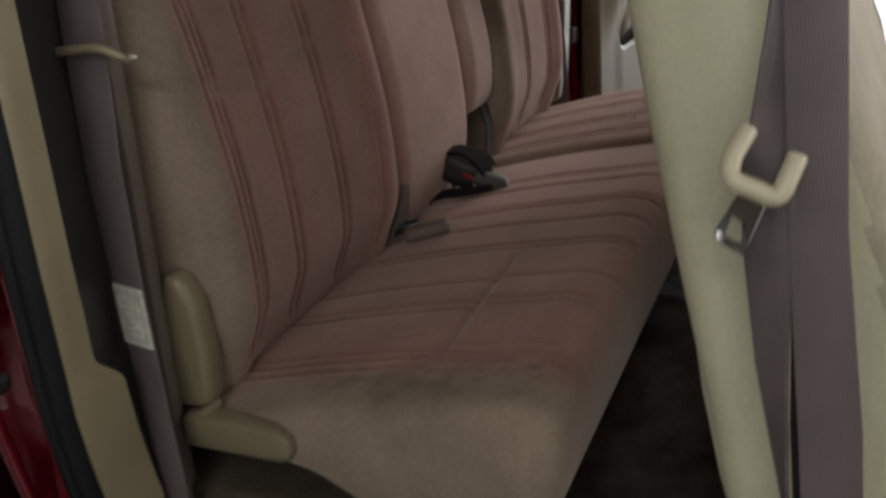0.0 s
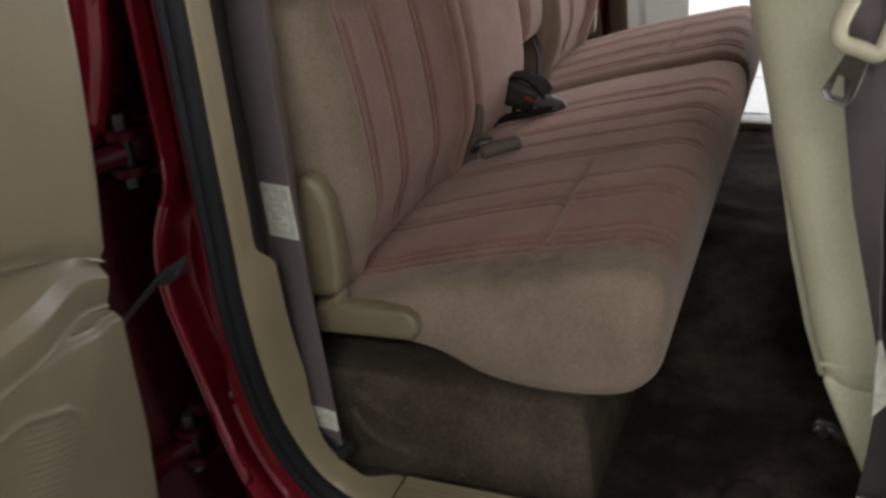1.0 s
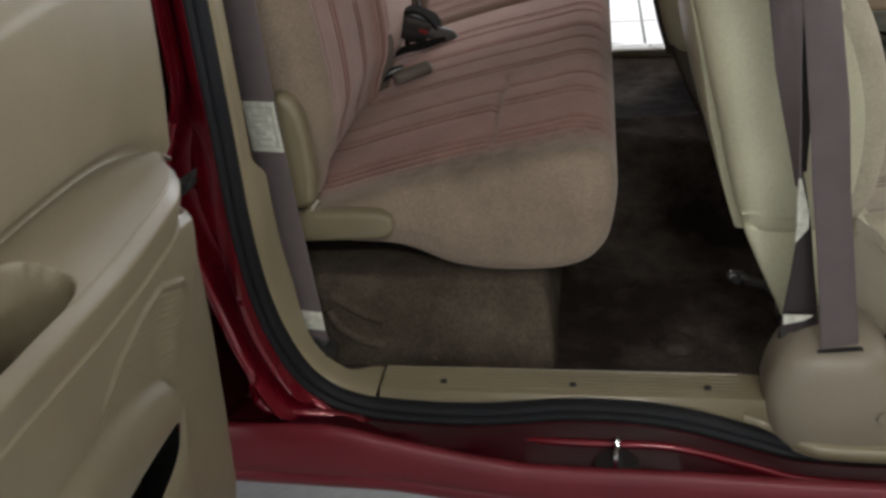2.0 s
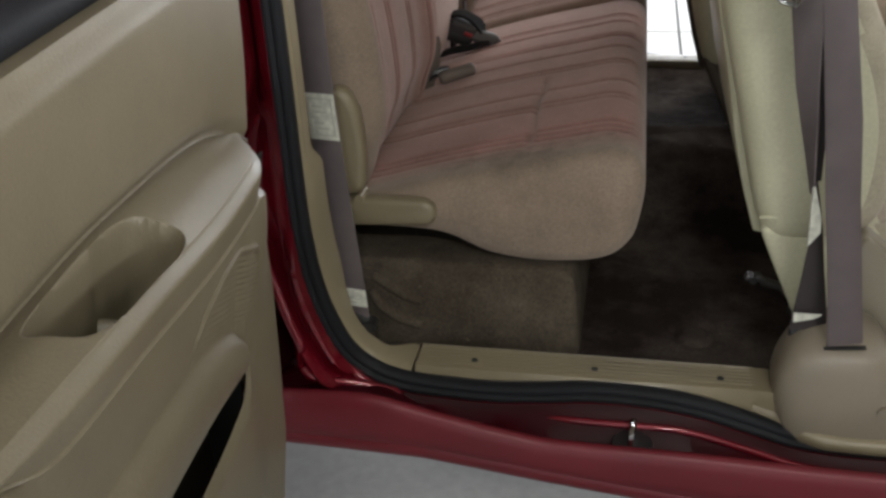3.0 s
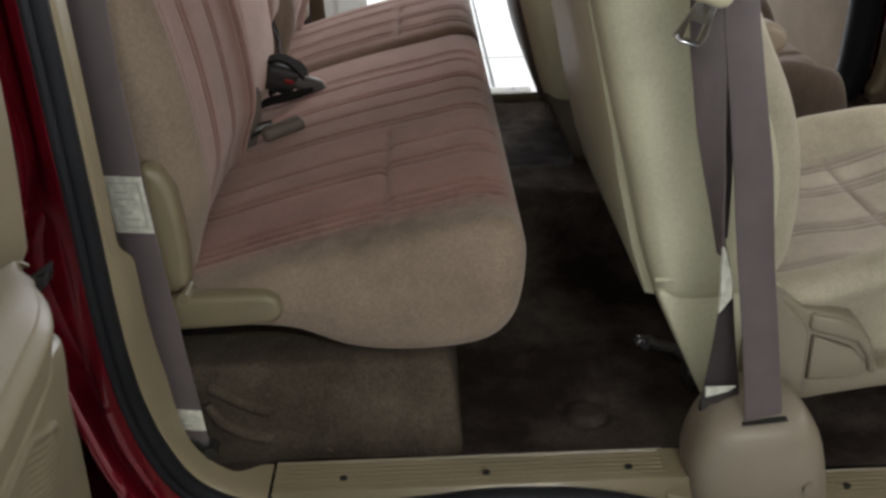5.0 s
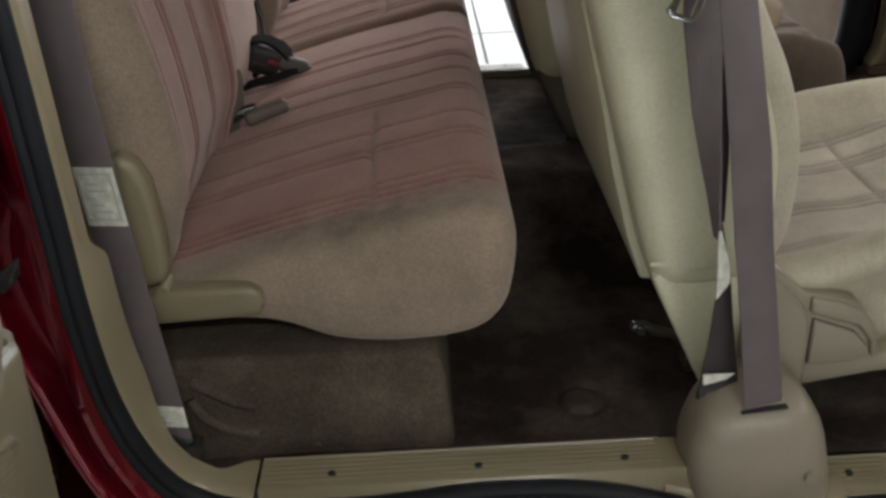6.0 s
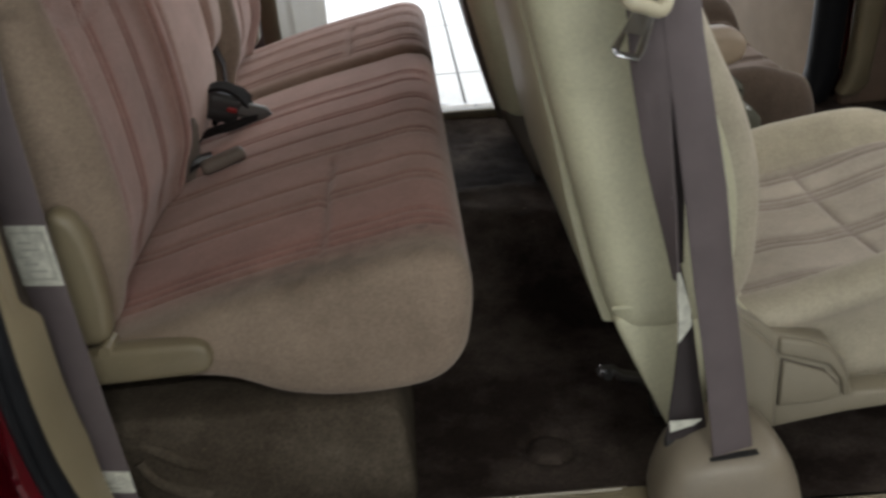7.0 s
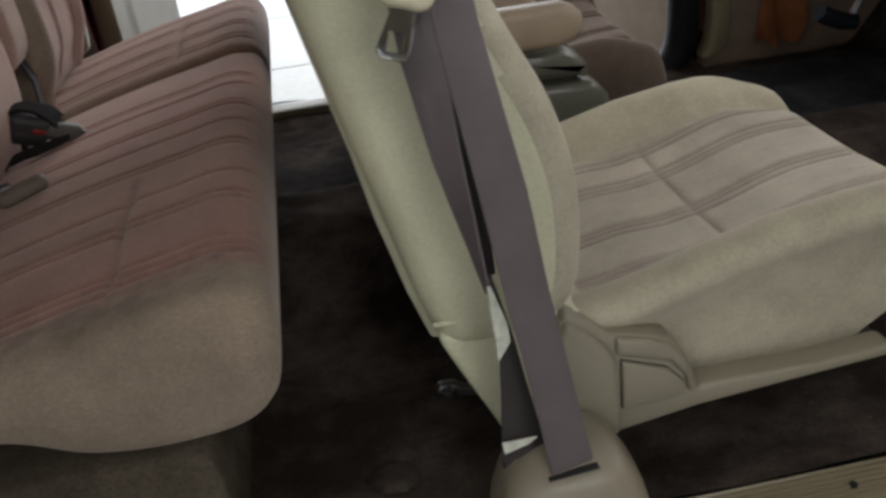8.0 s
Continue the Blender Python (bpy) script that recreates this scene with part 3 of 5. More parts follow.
# sill plates and side trim
for flip in (False, True):
    sill = thing("sill_plate", (-0.02, 2 * MIDLINE if flip else 0.0, 0.55), "ribbed beige plastic sill plate with three screws", "sill plate", "sill plates")
    rib = []
    for k in range(6):
        y = -0.012 + k * 0.0070
        rib += [(y, 0.5510), (y + 0.0036, 0.5510), (y + 0.0044, 0.5490), (y + 0.0062, 0.5490)]
    prof = [(-0.020, -1.0), (-0.0195, -0.5), (-0.017, 0.5505)] + rib + [(0.031, 0.551), (0.035, 0.549), (0.037, 0.540), (0.037, 0.525)]

    def edge_z(x):
        return interp(sorted((p.x, p.z) for p in EDGE if p.z < 0.58), x)

    def plate_ring(x, drop=0.0):
        low = edge_z(x) - 0.004
        return [(x, y + (0.006 if z == -1.0 else 0.0), low if z == -1.0 else min(low + 0.006, 0.5475) if z == -0.5 else z - drop) for y, z in prof]

    part("plate", loft([plate_ring(-0.226 + 0.01022 * k) for k in range(42)]), TRIM, sill, "", flip, 25)
    base = [(-0.020, -1.0), (-0.0195, -0.5), (-0.0168, 0.5502), (0.0, 0.5506), (0.031, 0.5506), (0.0365, 0.540), (0.0365, 0.52)]
    rings = []
    for k in range(18):
        x = 0.1880 + 0.0098 * k
        low = edge_z(x) - 0.004
        rings.append([(x, y + (0.006 if z == -1.0 else 0.0) - 0.010 * step(0.20, 0.25, x) * (z < 0), low if z == -1.0 else min(low + 0.008, 0.545) if z == -0.5 else z - 0.040 * step(0.20, 0.34, x)) for y, z in base])
    part("end_piece", loft(rings), TRIM, sill, "", flip, 50)
    rings = []
    for k in range(26):
        x = 0.190 + 0.0076 * k
        low, out = edge_z(x), 0.029 * step(0.200, 0.275, x) * step(0.385, 0.362, x)
        rings.append([(x, y - out * (y < 0), low + dz) for y, dz in ((0.004, -0.006), (-0.018, -0.006), (-0.0215, -0.003), (-0.022, 0.004), (-0.020, 0.0105), (-0.015, 0.013), (0.004, 0.013))])
    part("edge_lip", loft(rings), TRIM, sill, "", flip, 50)
    for x in (-0.152, 0.0, 0.152):
        part("screw", rod((x, 0.002, 0.549), (x, 0.002, 0.5522), 0.0042, 12), BLACK, sill, "dark recessed screw", flip)
    corner = thing("corner_trim", (-0.3, 2 * MIDLINE if flip else 0.0, 0.6), "smooth beige plastic trim at the door opening's rear edge", "trim panel", "corner trims")
    rings = []
    for i in range(540):
        o = outward(i)
        p = EDGE[i]
        if p.x > -0.2268 and p.z < 0.56:
            break
        deep = 0.010 + 0.026 * step(0.858, 0.822, p.z) * step(0.60, 0.70, p.z)
        wide = 0.003 + 0.003 * step(0.858, 0.822, p.z)
        y = flare(p.z)
        bend = 0.024 * step(-0.275, -0.235, p.x) * (p.z < 0.6)
        rings.append([p + Vector((0, y - 0.020, 0)) + o * 0.004, p + Vector((0, y - 0.023, 0)) - o * 0.002, p + Vector((0, y - 0.018, 0)) - o * 0.005,
                      p + Vector((0, y + deep - 0.016, 0)) - o * (wide * 0.85), p + Vector((0, y + deep - 0.004, 0)) - o * wide, p + Vector((0, y + deep + bend, 0)) - o * wide, p + Vector((0, y + deep + 0.003 + bend, 0)) + o * 0.004])
    part("corner_cover", loft(rings), TRIM, corner, "", flip, 50)
    front = thing("front_sill_plate", (0.6, 2 * MIDLINE if flip else 0.0, 0.55), "beige plastic sill plate beside the front seat", "sill plate", "sill plates")
    part("plate", loft([plate_ring(0.352 + 0.06 * k, 0.040) for k in range(10)]), TRIM, front, "", flip, 30)
    for x in (0.393, 0.569, 0.745):
        part("screw", rod((x, 0.004, 0.508), (x, 0.004, 0.5122), 0.0042, 12), BLACK, front, "", flip)
    # added filler behind the trim; black stands in for the deep shade there
    part("pillar_shade", sweep(lambda z: [(0.003, 0.011 + 0.026 * step(0.858, 0.822, z) * step(0.60, 0.70, z)), (0.034, 0.034 - flare(z)), (0.046, 0.062 - flare(z))], LOW), BLACK, cab, "filler inside the pillar, coloured black for deep shade", flip)
    part("quarter_trim", rbox(-0.53, -0.335, 0.056, 0.075, 0.45, 1.50, 0.006), TAN, cab, "dark quarter trim", flip)


# ---- rear bench ----
def grooves(v, places, w=0.0026):
    return max((line(v, g, w) for g in places), default=0.0)


CUSHION = [(-0.37, 0.70), (-0.365, 0.728), (-0.335, 0.741), (-0.30, 0.750), (-0.24, 0.768), (-0.15, 0.791), (-0.05, 0.812), (0.002, 0.822), (0.033, 0.813), (0.049, 0.780),
           (0.046, 0.725), (0.033, 0.688), (0.000, 0.664), (-0.07, 0.656), (-0.14, 0.664), (-0.205, 0.690), (-0.29, 0.696)]
CUSHION_LINES = (0.140, 0.156, 0.172, 0.256, 0.272, 0.325, 0.412, 0.428, 0.497, 0.562, 0.578, 0.66, 0.70, 0.716)
BACK = [(-0.345, 0.728), (-0.322, 0.742), (-0.302, 0.780), (-0.292, 0.84), (-0.300, 0.94), (-0.320, 1.04), (-0.345, 1.14), (-0.368, 1.24), (-0.392, 1.32), (-0.425, 1.345), (-0.460, 1.32),
        (-0.475, 1.2), (-0.460, 1.0), (-0.44, 0.80), (-0.41, 0.735)]
BACK_LINES = (0.145, 0.159, 0.173, 0.240, 0.254, 0.345, 0.359, 0.440)


def cushion_dents(lines, y0, y1, cross, band, dirt=0.0):
    def f(x, y, z):
        top = step(0.70, 0.76, z) * step(0.05, 0.02, x)
        # stripes in front of the cross seam sit a little further in
        part_way = 0.007 * step(cross - 0.002, cross + 0.002, x) * step(y0 + 0.33, y0 + 0.30, y)
        g = grooves(y - part_way, lines) * top * step(y0 + 0.03, y0 + 0.05, y) * step(y1 - 0.03, y1 - 0.05, y)
        c = line(x, cross + 0.0015 * math.sin(40 * y), 0.0042) * top * step(y0 + 0.07, y0 + 0.10, y) * step(y0 + 0.34, y0 + 0.30, y)
        side = max(step(y0 + 0.090, y0 + 0.030, y), step(0.725, 0.69, z), step(0.030, 0.052, x) * 0.5)
        crown = 0.012 * (2 * (y - (y0 + y1) / 2) / (y1 - y0)) ** 2
        blot = noise.noise((x * 22, y * 30, 3.1)) * 0.6 + noise.noise((x * 60, y * 70, 8.0)) * 0.5
        stain = max(0.0, blot + 0.30 + 0.3 * noise.noise((x * 150, y * 150, 1.0))) * line(y, y0 + 0.058 + 0.010 * math.sin(x * 14), 0.036) * step(-0.31, -0.12, x) * step(0.055, 0.01, x) * dirt * (z > 0.735)
        return 0.0038 * g + 0.0058 * c + crown * top, side, max(g, 0.8 * c) * (1 - side), band * (0.5 + 0.5 * math.sin(y * 11 + 0.6) * (0.7 + 0.3 * math.sin(y * 47))), min(stain, 1.0)
    return f


def back_dents(lines, y0, y1, cross, band):
    def f(x, y, z):
        front = step(-0.36, -0.33, x) * step(0.74, 0.78, z)
        g = grooves(y, lines) * front
        c = line(z - 0.22 * abs(y - y0 - 0.15), cross, 0.006) * front * step(y0 + 0.04, y0 + 0.07, y) * step(y1 - 0.04, y1 - 0.07, y)
        side = max(step(y0 + 0.06, y0 + 0.03, y), step(-0.33, -0.37, x))
        return 0.0036 * max(g, c), side, 0.5 * max(g, 0.7 * c) * (1 - side), band * (0.4 + 0.6 * math.sin(y * 30) ** 2)
    return f


def back_bulge(y0, y1):
    return lambda x, y, z: (0.012 * (line(y, y0 + 0.045, 0.03) + line(y, y1 - 0.045, 0.03)) - 0.006 * line(z, 0.78, 0.03)) * step(-0.37, -0.33, x)


bench = thing("rear_bench_seat", (-0.2, MIDLINE, 0.68), "taupe and beige velour rear bench with stitched stripes", "car seat")
part("wide_cushion", pad(CUSHION, 0.070, 0.866, 0.024, cushion_dents(CUSHION_LINES, 0.07, 0.866, -0.100, 1.0, 1.9), n=220), VELOUR, bench, "taupe velour seat cushion with stitched lines, stained at the edge")
part("narrow_cushion", pad(CUSHION, 0.871, 1.275, 0.024, cushion_dents((0.92, 0.94, 1.00, 1.02, 1.10, 1.12, 1.20), 0.83, 1.315, -0.100, 0.3)), VELOUR, bench, "narrower taupe velour seat cushion with stitched lines")
part("side_backrest", pad(BACK, 0.092, 0.502, 0.030, back_dents(BACK_LINES, 0.092, 0.502, 1.02, 0.8), n=200, bulge=back_bulge(0.092, 0.502)), VELOUR, bench, "taupe velour backrest with pale side bolster")
part("middle_backrest", pad([(x - 0.002, z) for x, z in BACK], 0.510, 0.768, 0.030, lambda x, y, z: (0.0, 0.25, 0.0, 0.4)), VELOUR, bench, "plain folding middle backrest")
part("far_backrest", pad(BACK, 0.888, 1.262, 0.030, back_dents((0.95, 0.964, 1.04, 1.054, 1.16, 1.174), 0.888, 1.262, 1.02, 0.3), bulge=back_bulge(0.888, 1.262)), VELOUR, bench)
part("far_backrest_flap", pad([(-0.30, 0.86), (-0.298, 0.94), (-0.320, 1.04), (-0.345, 1.14), (-0.368, 1.24), (-0.392, 1.32), (-0.425, 1.345), (-0.46, 1.3), (-0.45, 1.0), (-0.40, 0.87), (-0.34, 0.84)], 0.776, 0.882, 0.022, lambda x, y, z: (0.0, 0.4, 0.0, 0.2)), VELOUR, bench)
part("seat_pan", rbox(-0.46, -0.10, 0.11, 1.24, 0.690, 0.715, 0.008), STEEL, bench)
part("latch_lever", prism([(-0.330, 0.707), (-0.222, 0.711), (-0.212, 0.714), (-0.206, 0.722), (-0.206, 0.735), (-0.212, 0.743), (-0.222, 0.746), (-0.300, 0.746), (-0.330, 0.742)], 0.056, 0.082, 0.007, 3), TRIM, bench, "beige plastic release lever")
part("lever_pin", rod((-0.304, 0.056, 0.746), (-0.304, 0.085, 0.746), 0.006, 14), TRIM, bench)
HINGE_COVER = [(-0.346, 0.744), (-0.312, 0.745), (-0.300, 0.752), (-0.297, 0.789), (-0.298, 0.826), (-0.301, 0.856), (-0.311, 0.878), (-0.325, 0.889), (-0.336, 0.880), (-0.346, 0.82)]
part("hinge_cover", prism(HINGE_COVER, 0.068, 0.098, 0.009, 3), TRIM, bench, "beige plastic backrest hinge cover")
part("hinge_cover", prism(HINGE_COVER, 0.068, 0.098, 0.009, 3), TRIM, bench, "", True)

# buckles lying on the bench
buckle = thing("seat_belt_buckle", (-0.27, 0.50, 0.765), "tan plastic seat belt buckle lying on the bench", "belt buckle", "buckles")
bm = rbox(-0.031, 0.031, -0.012, 0.012, -0.009, 0.009, 0.007, 3)
bm.transform(Matrix.Translation((-0.254, 0.490, 0.775)) @ Euler((0, radians(-14), radians(18))).to_matrix().to_4x4())
part("buckle_case", bm, TAN, buckle)
part("stalk", tube(spline([(-0.315, 0.492, 0.752), (-0.300, 0.494, 0.768), (-0.285, 0.498, 0.774), (-0.27, 0.503, 0.776)], 12), 0.008, 8), BLACK, buckle, "black folded stalk")
part("upright_strap", ribbon([((-0.305, 0.489, 0.75), (0.008, 0.010, 0)), ((-0.293, 0.494, 0.785), (0.006, 0.010, 0)), ((-0.287, 0.500, 0.820), (0.003, 0.006, 0)), ((-0.288, 0.502, 0.832), (0.001, 0.003, 0))], 0.003), TAN, buckle, "brown upright strap end")
pair = thing("seat_belt_buckle_pair", (-0.27, 0.70, 0.77), "two dark seat belt buckles with red buttons on the bench", "belt buckle", "buckles")
for at_place, turns, size, mat, look_label in (((-0.281, 0.676, 0.794), (12, 24, 16), (0.027, 0.014, 0.022), CASE, "black plastic buckle case"), ((-0.241, 0.690, 0.779), (-8, 22, 14), (0.028, 0.016, 0.0125), GREY_CASE, "grey-brown buckle case")):
    m = Matrix.Translation(at_place) @ Euler([radians(a) for a in turns]).to_matrix().to_4x4()
    sx, sy, sz = size
    bm = rbox(-sx, sx, -sy, sy, -sz, sz, min(sy, sz) * 0.72, 4)
    bm.transform(m)
    case = part("buckle_case", bm, mat, pair, look_label)
    bm = rbox(sx * 0.18, sx * 0.80, -sy - 0.0012, -sy + 0.006, sz * 0.05, sz * 0.42, 0.0025) if mat == CASE else rbox(-sx * 0.92, -sx * 0.30, -sy * 0.6, sy * 0.5, sz - 0.005, sz + 0.0018, 0.003)
    bm.transform(m)
    part("release_button", bm, RED_PLASTIC, case, "dull red release button")
    bm = rbox(-sx * 0.7, sx * 0.75, -sy - 0.0008, -sy + 0.004, -sz * 0.62, -sz * 0.05, 0.0015) if mat == CASE else rbox(sx - 0.006, sx + 0.003, -sy * 0.7, sy * 0.7, -sz * 0.5, sz * 0.5, 0.002)
    bm.transform(m)
    part("latch_mouth", bm, BLACK, case)
for pts, w in (([(-0.316, 0.655, 0.752), (-0.319, 0.662, 0.785), (-0.308, 0.670, 0.814), (-0.287, 0.676, 0.826), (-0.264, 0.680, 0.820), (-0.246, 0.684, 0.800), (-0.238, 0.690, 0.778)], (0.002, 0.012, 0.002)),
               ([(-0.310, 0.662, 0.757), (-0.292, 0.658, 0.764), (-0.268, 0.658, 0.768), (-0.246, 0.668, 0.772), (-0.228, 0.680, 0.776)], (0.003, 0.009, 0.003)),
               ([(-0.300, 0.710, 0.758), (-0.296, 0.714, 0.790), (-0.280, 0.716, 0.810), (-0.258, 0.716, 0.806), (-0.246, 0.716, 0.790)], (0.003, 0.010, 0.0))):
    part("strap", ribbon([(tuple(p), w) for p in spline(pts, 20)], 0.0030), STRAP, pair, "black looped strap")
part("strap", ribbon([((-0.308, 0.872, 0.762), (0.0, 0.013, 0)), ((-0.306, 0.874, 0.81), (0.0, 0.014, 0)), ((-0.33, 0.876, 0.88), (0.0, 0.014, 0))], 0.0016), DARK_WEB, pair, "dark strap hanging in the gap")


# ---- rear seat belts ----
for flip in (False, True):
    belt = thing("rear_seat_belt", (-0.3, 2 * MIDLINE if flip else 0.0, 0.6), "mauve-grey seat belt with white sewn labels on the rear side wall", "seat belt", "rear belts")
    path = [((-0.3105, 0.014, 0.600), (0.0208, -0.003, 0)), ((-0.3130, 0.015, 0.64), (0.0204, -0.003, 0)), ((-0.3240, 0.021, 0.80), (0.0182, -0.003, 0)), ((-0.3310, 0.025, 0.90), (0.0190, -0.003, 0)),
            ((-0.3395, 0.031, 1.00), (0.0220, -0.003, 0)), ((-0.3390, 0.036, 1.10), (0.0210, 0.0, 0)), ((-0.345, 0.05, 1.25), (0.020, 0.0, 0)), ((-0.37, 0.07, 1.45), (0.018, 0.0, 0))]
    part("webbing", ribbon(path), WEB, belt, "mauve-grey woven webbing", flip)
    for z0, z1 in ((0.616, 0.640), (0.840, 0.896)):
        def at(z):
            for (p, w), (q, v) in zip(path, path[1:]):
                if p[2] <= z <= q[2]:
                    f = (z - p[2]) / (q[2] - p[2])
                    return Vector(p).lerp(Vector(q), f) + Vector((-0.0003, -0.0022, 0)), Vector(w) * 1.02
        tag = part("label_tag", ribbon([at(z0), at((z0 + z1) / 2), at(z1)], 0.0012), PAPER, belt, "white sewn label with small print", flip)
        # a printed frame round the larger label, small bars for its writing
        big = z1 - z0 > 0.03
        if big:
            for z in (z0 + 0.006, z1 - 0.006):
                part("print_bar", ribbon([(at(z)[0] + Vector((-0.0002, -0.0013, 0)), at(z)[1] * 0.84), (at(z + 0.0012)[0] + Vector((-0.0002, -0.0013, 0)), at(z + 0.0012)[1] * 0.84)], 0.0007), INK, tag, "", flip)
            for side in (-0.8, 0.8):
                part("print_bar", ribbon([(at(z)[0] + at(z)[1] * side + Vector((-0.0002, -0.0013, 0)), at(z)[1] * 0.04) for z in (z0 + 0.006, z1 - 0.006)], 0.0007), INK, tag, "", flip)
        else:
            p, w = at((z0 + z1) / 2)
            c = p + w * 0.45 + Vector((0.0, -0.0014, 0.003))
            part("print_ring", tube([c + Vector((0.0052 * math.cos(a), 0.0, 0.0052 * math.sin(a))) for a in [2 * math.pi * k / 18 for k in range(19)]], 0.0005, 6), INK, tag, "", flip)
        for k in range(5 if big else 2):
            z = z0 + (z1 - z0) * (0.24 + 0.12 * k if big else 0.22 + 0.24 * k)
            p, w = at(z)
            q, _ = at(z + 0.0018)
            part("print_bar", ribbon([(p + Vector((-0.0002, -0.0013, 0)) - w * 0.22 * (k % 3), w * (0.46 - 0.10 * (k % 3))), (q + Vector((-0.0002, -0.0013, 0)) - w * 0.22 * (k % 3), w * (0.46 - 0.10 * (k % 3)))], 0.0007), INK, tag, "", flip)
    part("anchor", prism([(-0.322, 0.580), (-0.290, 0.574), (-0.286, 0.590), (-0.296, 0.604), (-0.322, 0.606)], 0.010, 0.024, 0.004), BLACK, belt, "black anchor plate", flip)
    part("anchor_bolt", rod((-0.289, 0.004, 0.588), (-0.289, 0.022, 0.588), 0.0075, 12), BLACK, belt, "black anchor bolt", flip)
    part("guide_loop", tube(spline([(-0.362, 0.030, 1.099), (-0.340, 0.027, 1.102), (-0.320, 0.027, 1.104), (-0.310, 0.030, 1.101), (-0.304, 0.040, 1.094), (-0.306, 0.052, 1.092)], 22), 0.0040, 10), TRIM, belt, "beige belt guide", flip)


# ---- front seats ----
F_BACK = [(0.222, 0.700), (0.196, 0.708), (0.180, 0.742), (0.152, 0.855), (0.114, 1.009), (0.086, 1.132), (0.062, 1.25), (0.058, 1.31), (0.085, 1.345), (0.135, 1.335), (0.178, 1.26), (0.228, 1.11), (0.274, 1.000),
          (0.309, 0.927), (0.328, 0.859), (0.331, 0.795), (0.324, 0.745), (0.302, 0.714), (0.26, 0.702)]


def front_dents(x, y, z):
    # the cloth starts at a seam behind the front bolster
    rear = interp([(0.67, 0.290), (0.75, 0.294), (0.86, 0.292), (1.0, 0.252), (1.13, 0.21), (1.3, 0.145)], z)
    seam = line(x, rear, 0.003) + line(z, 0.748, 0.003) * (x < rear)
    return 0.0022 * min(seam, 1) * (y < 0.14 or y > 0.54), 1.0, 0.0, 0.0


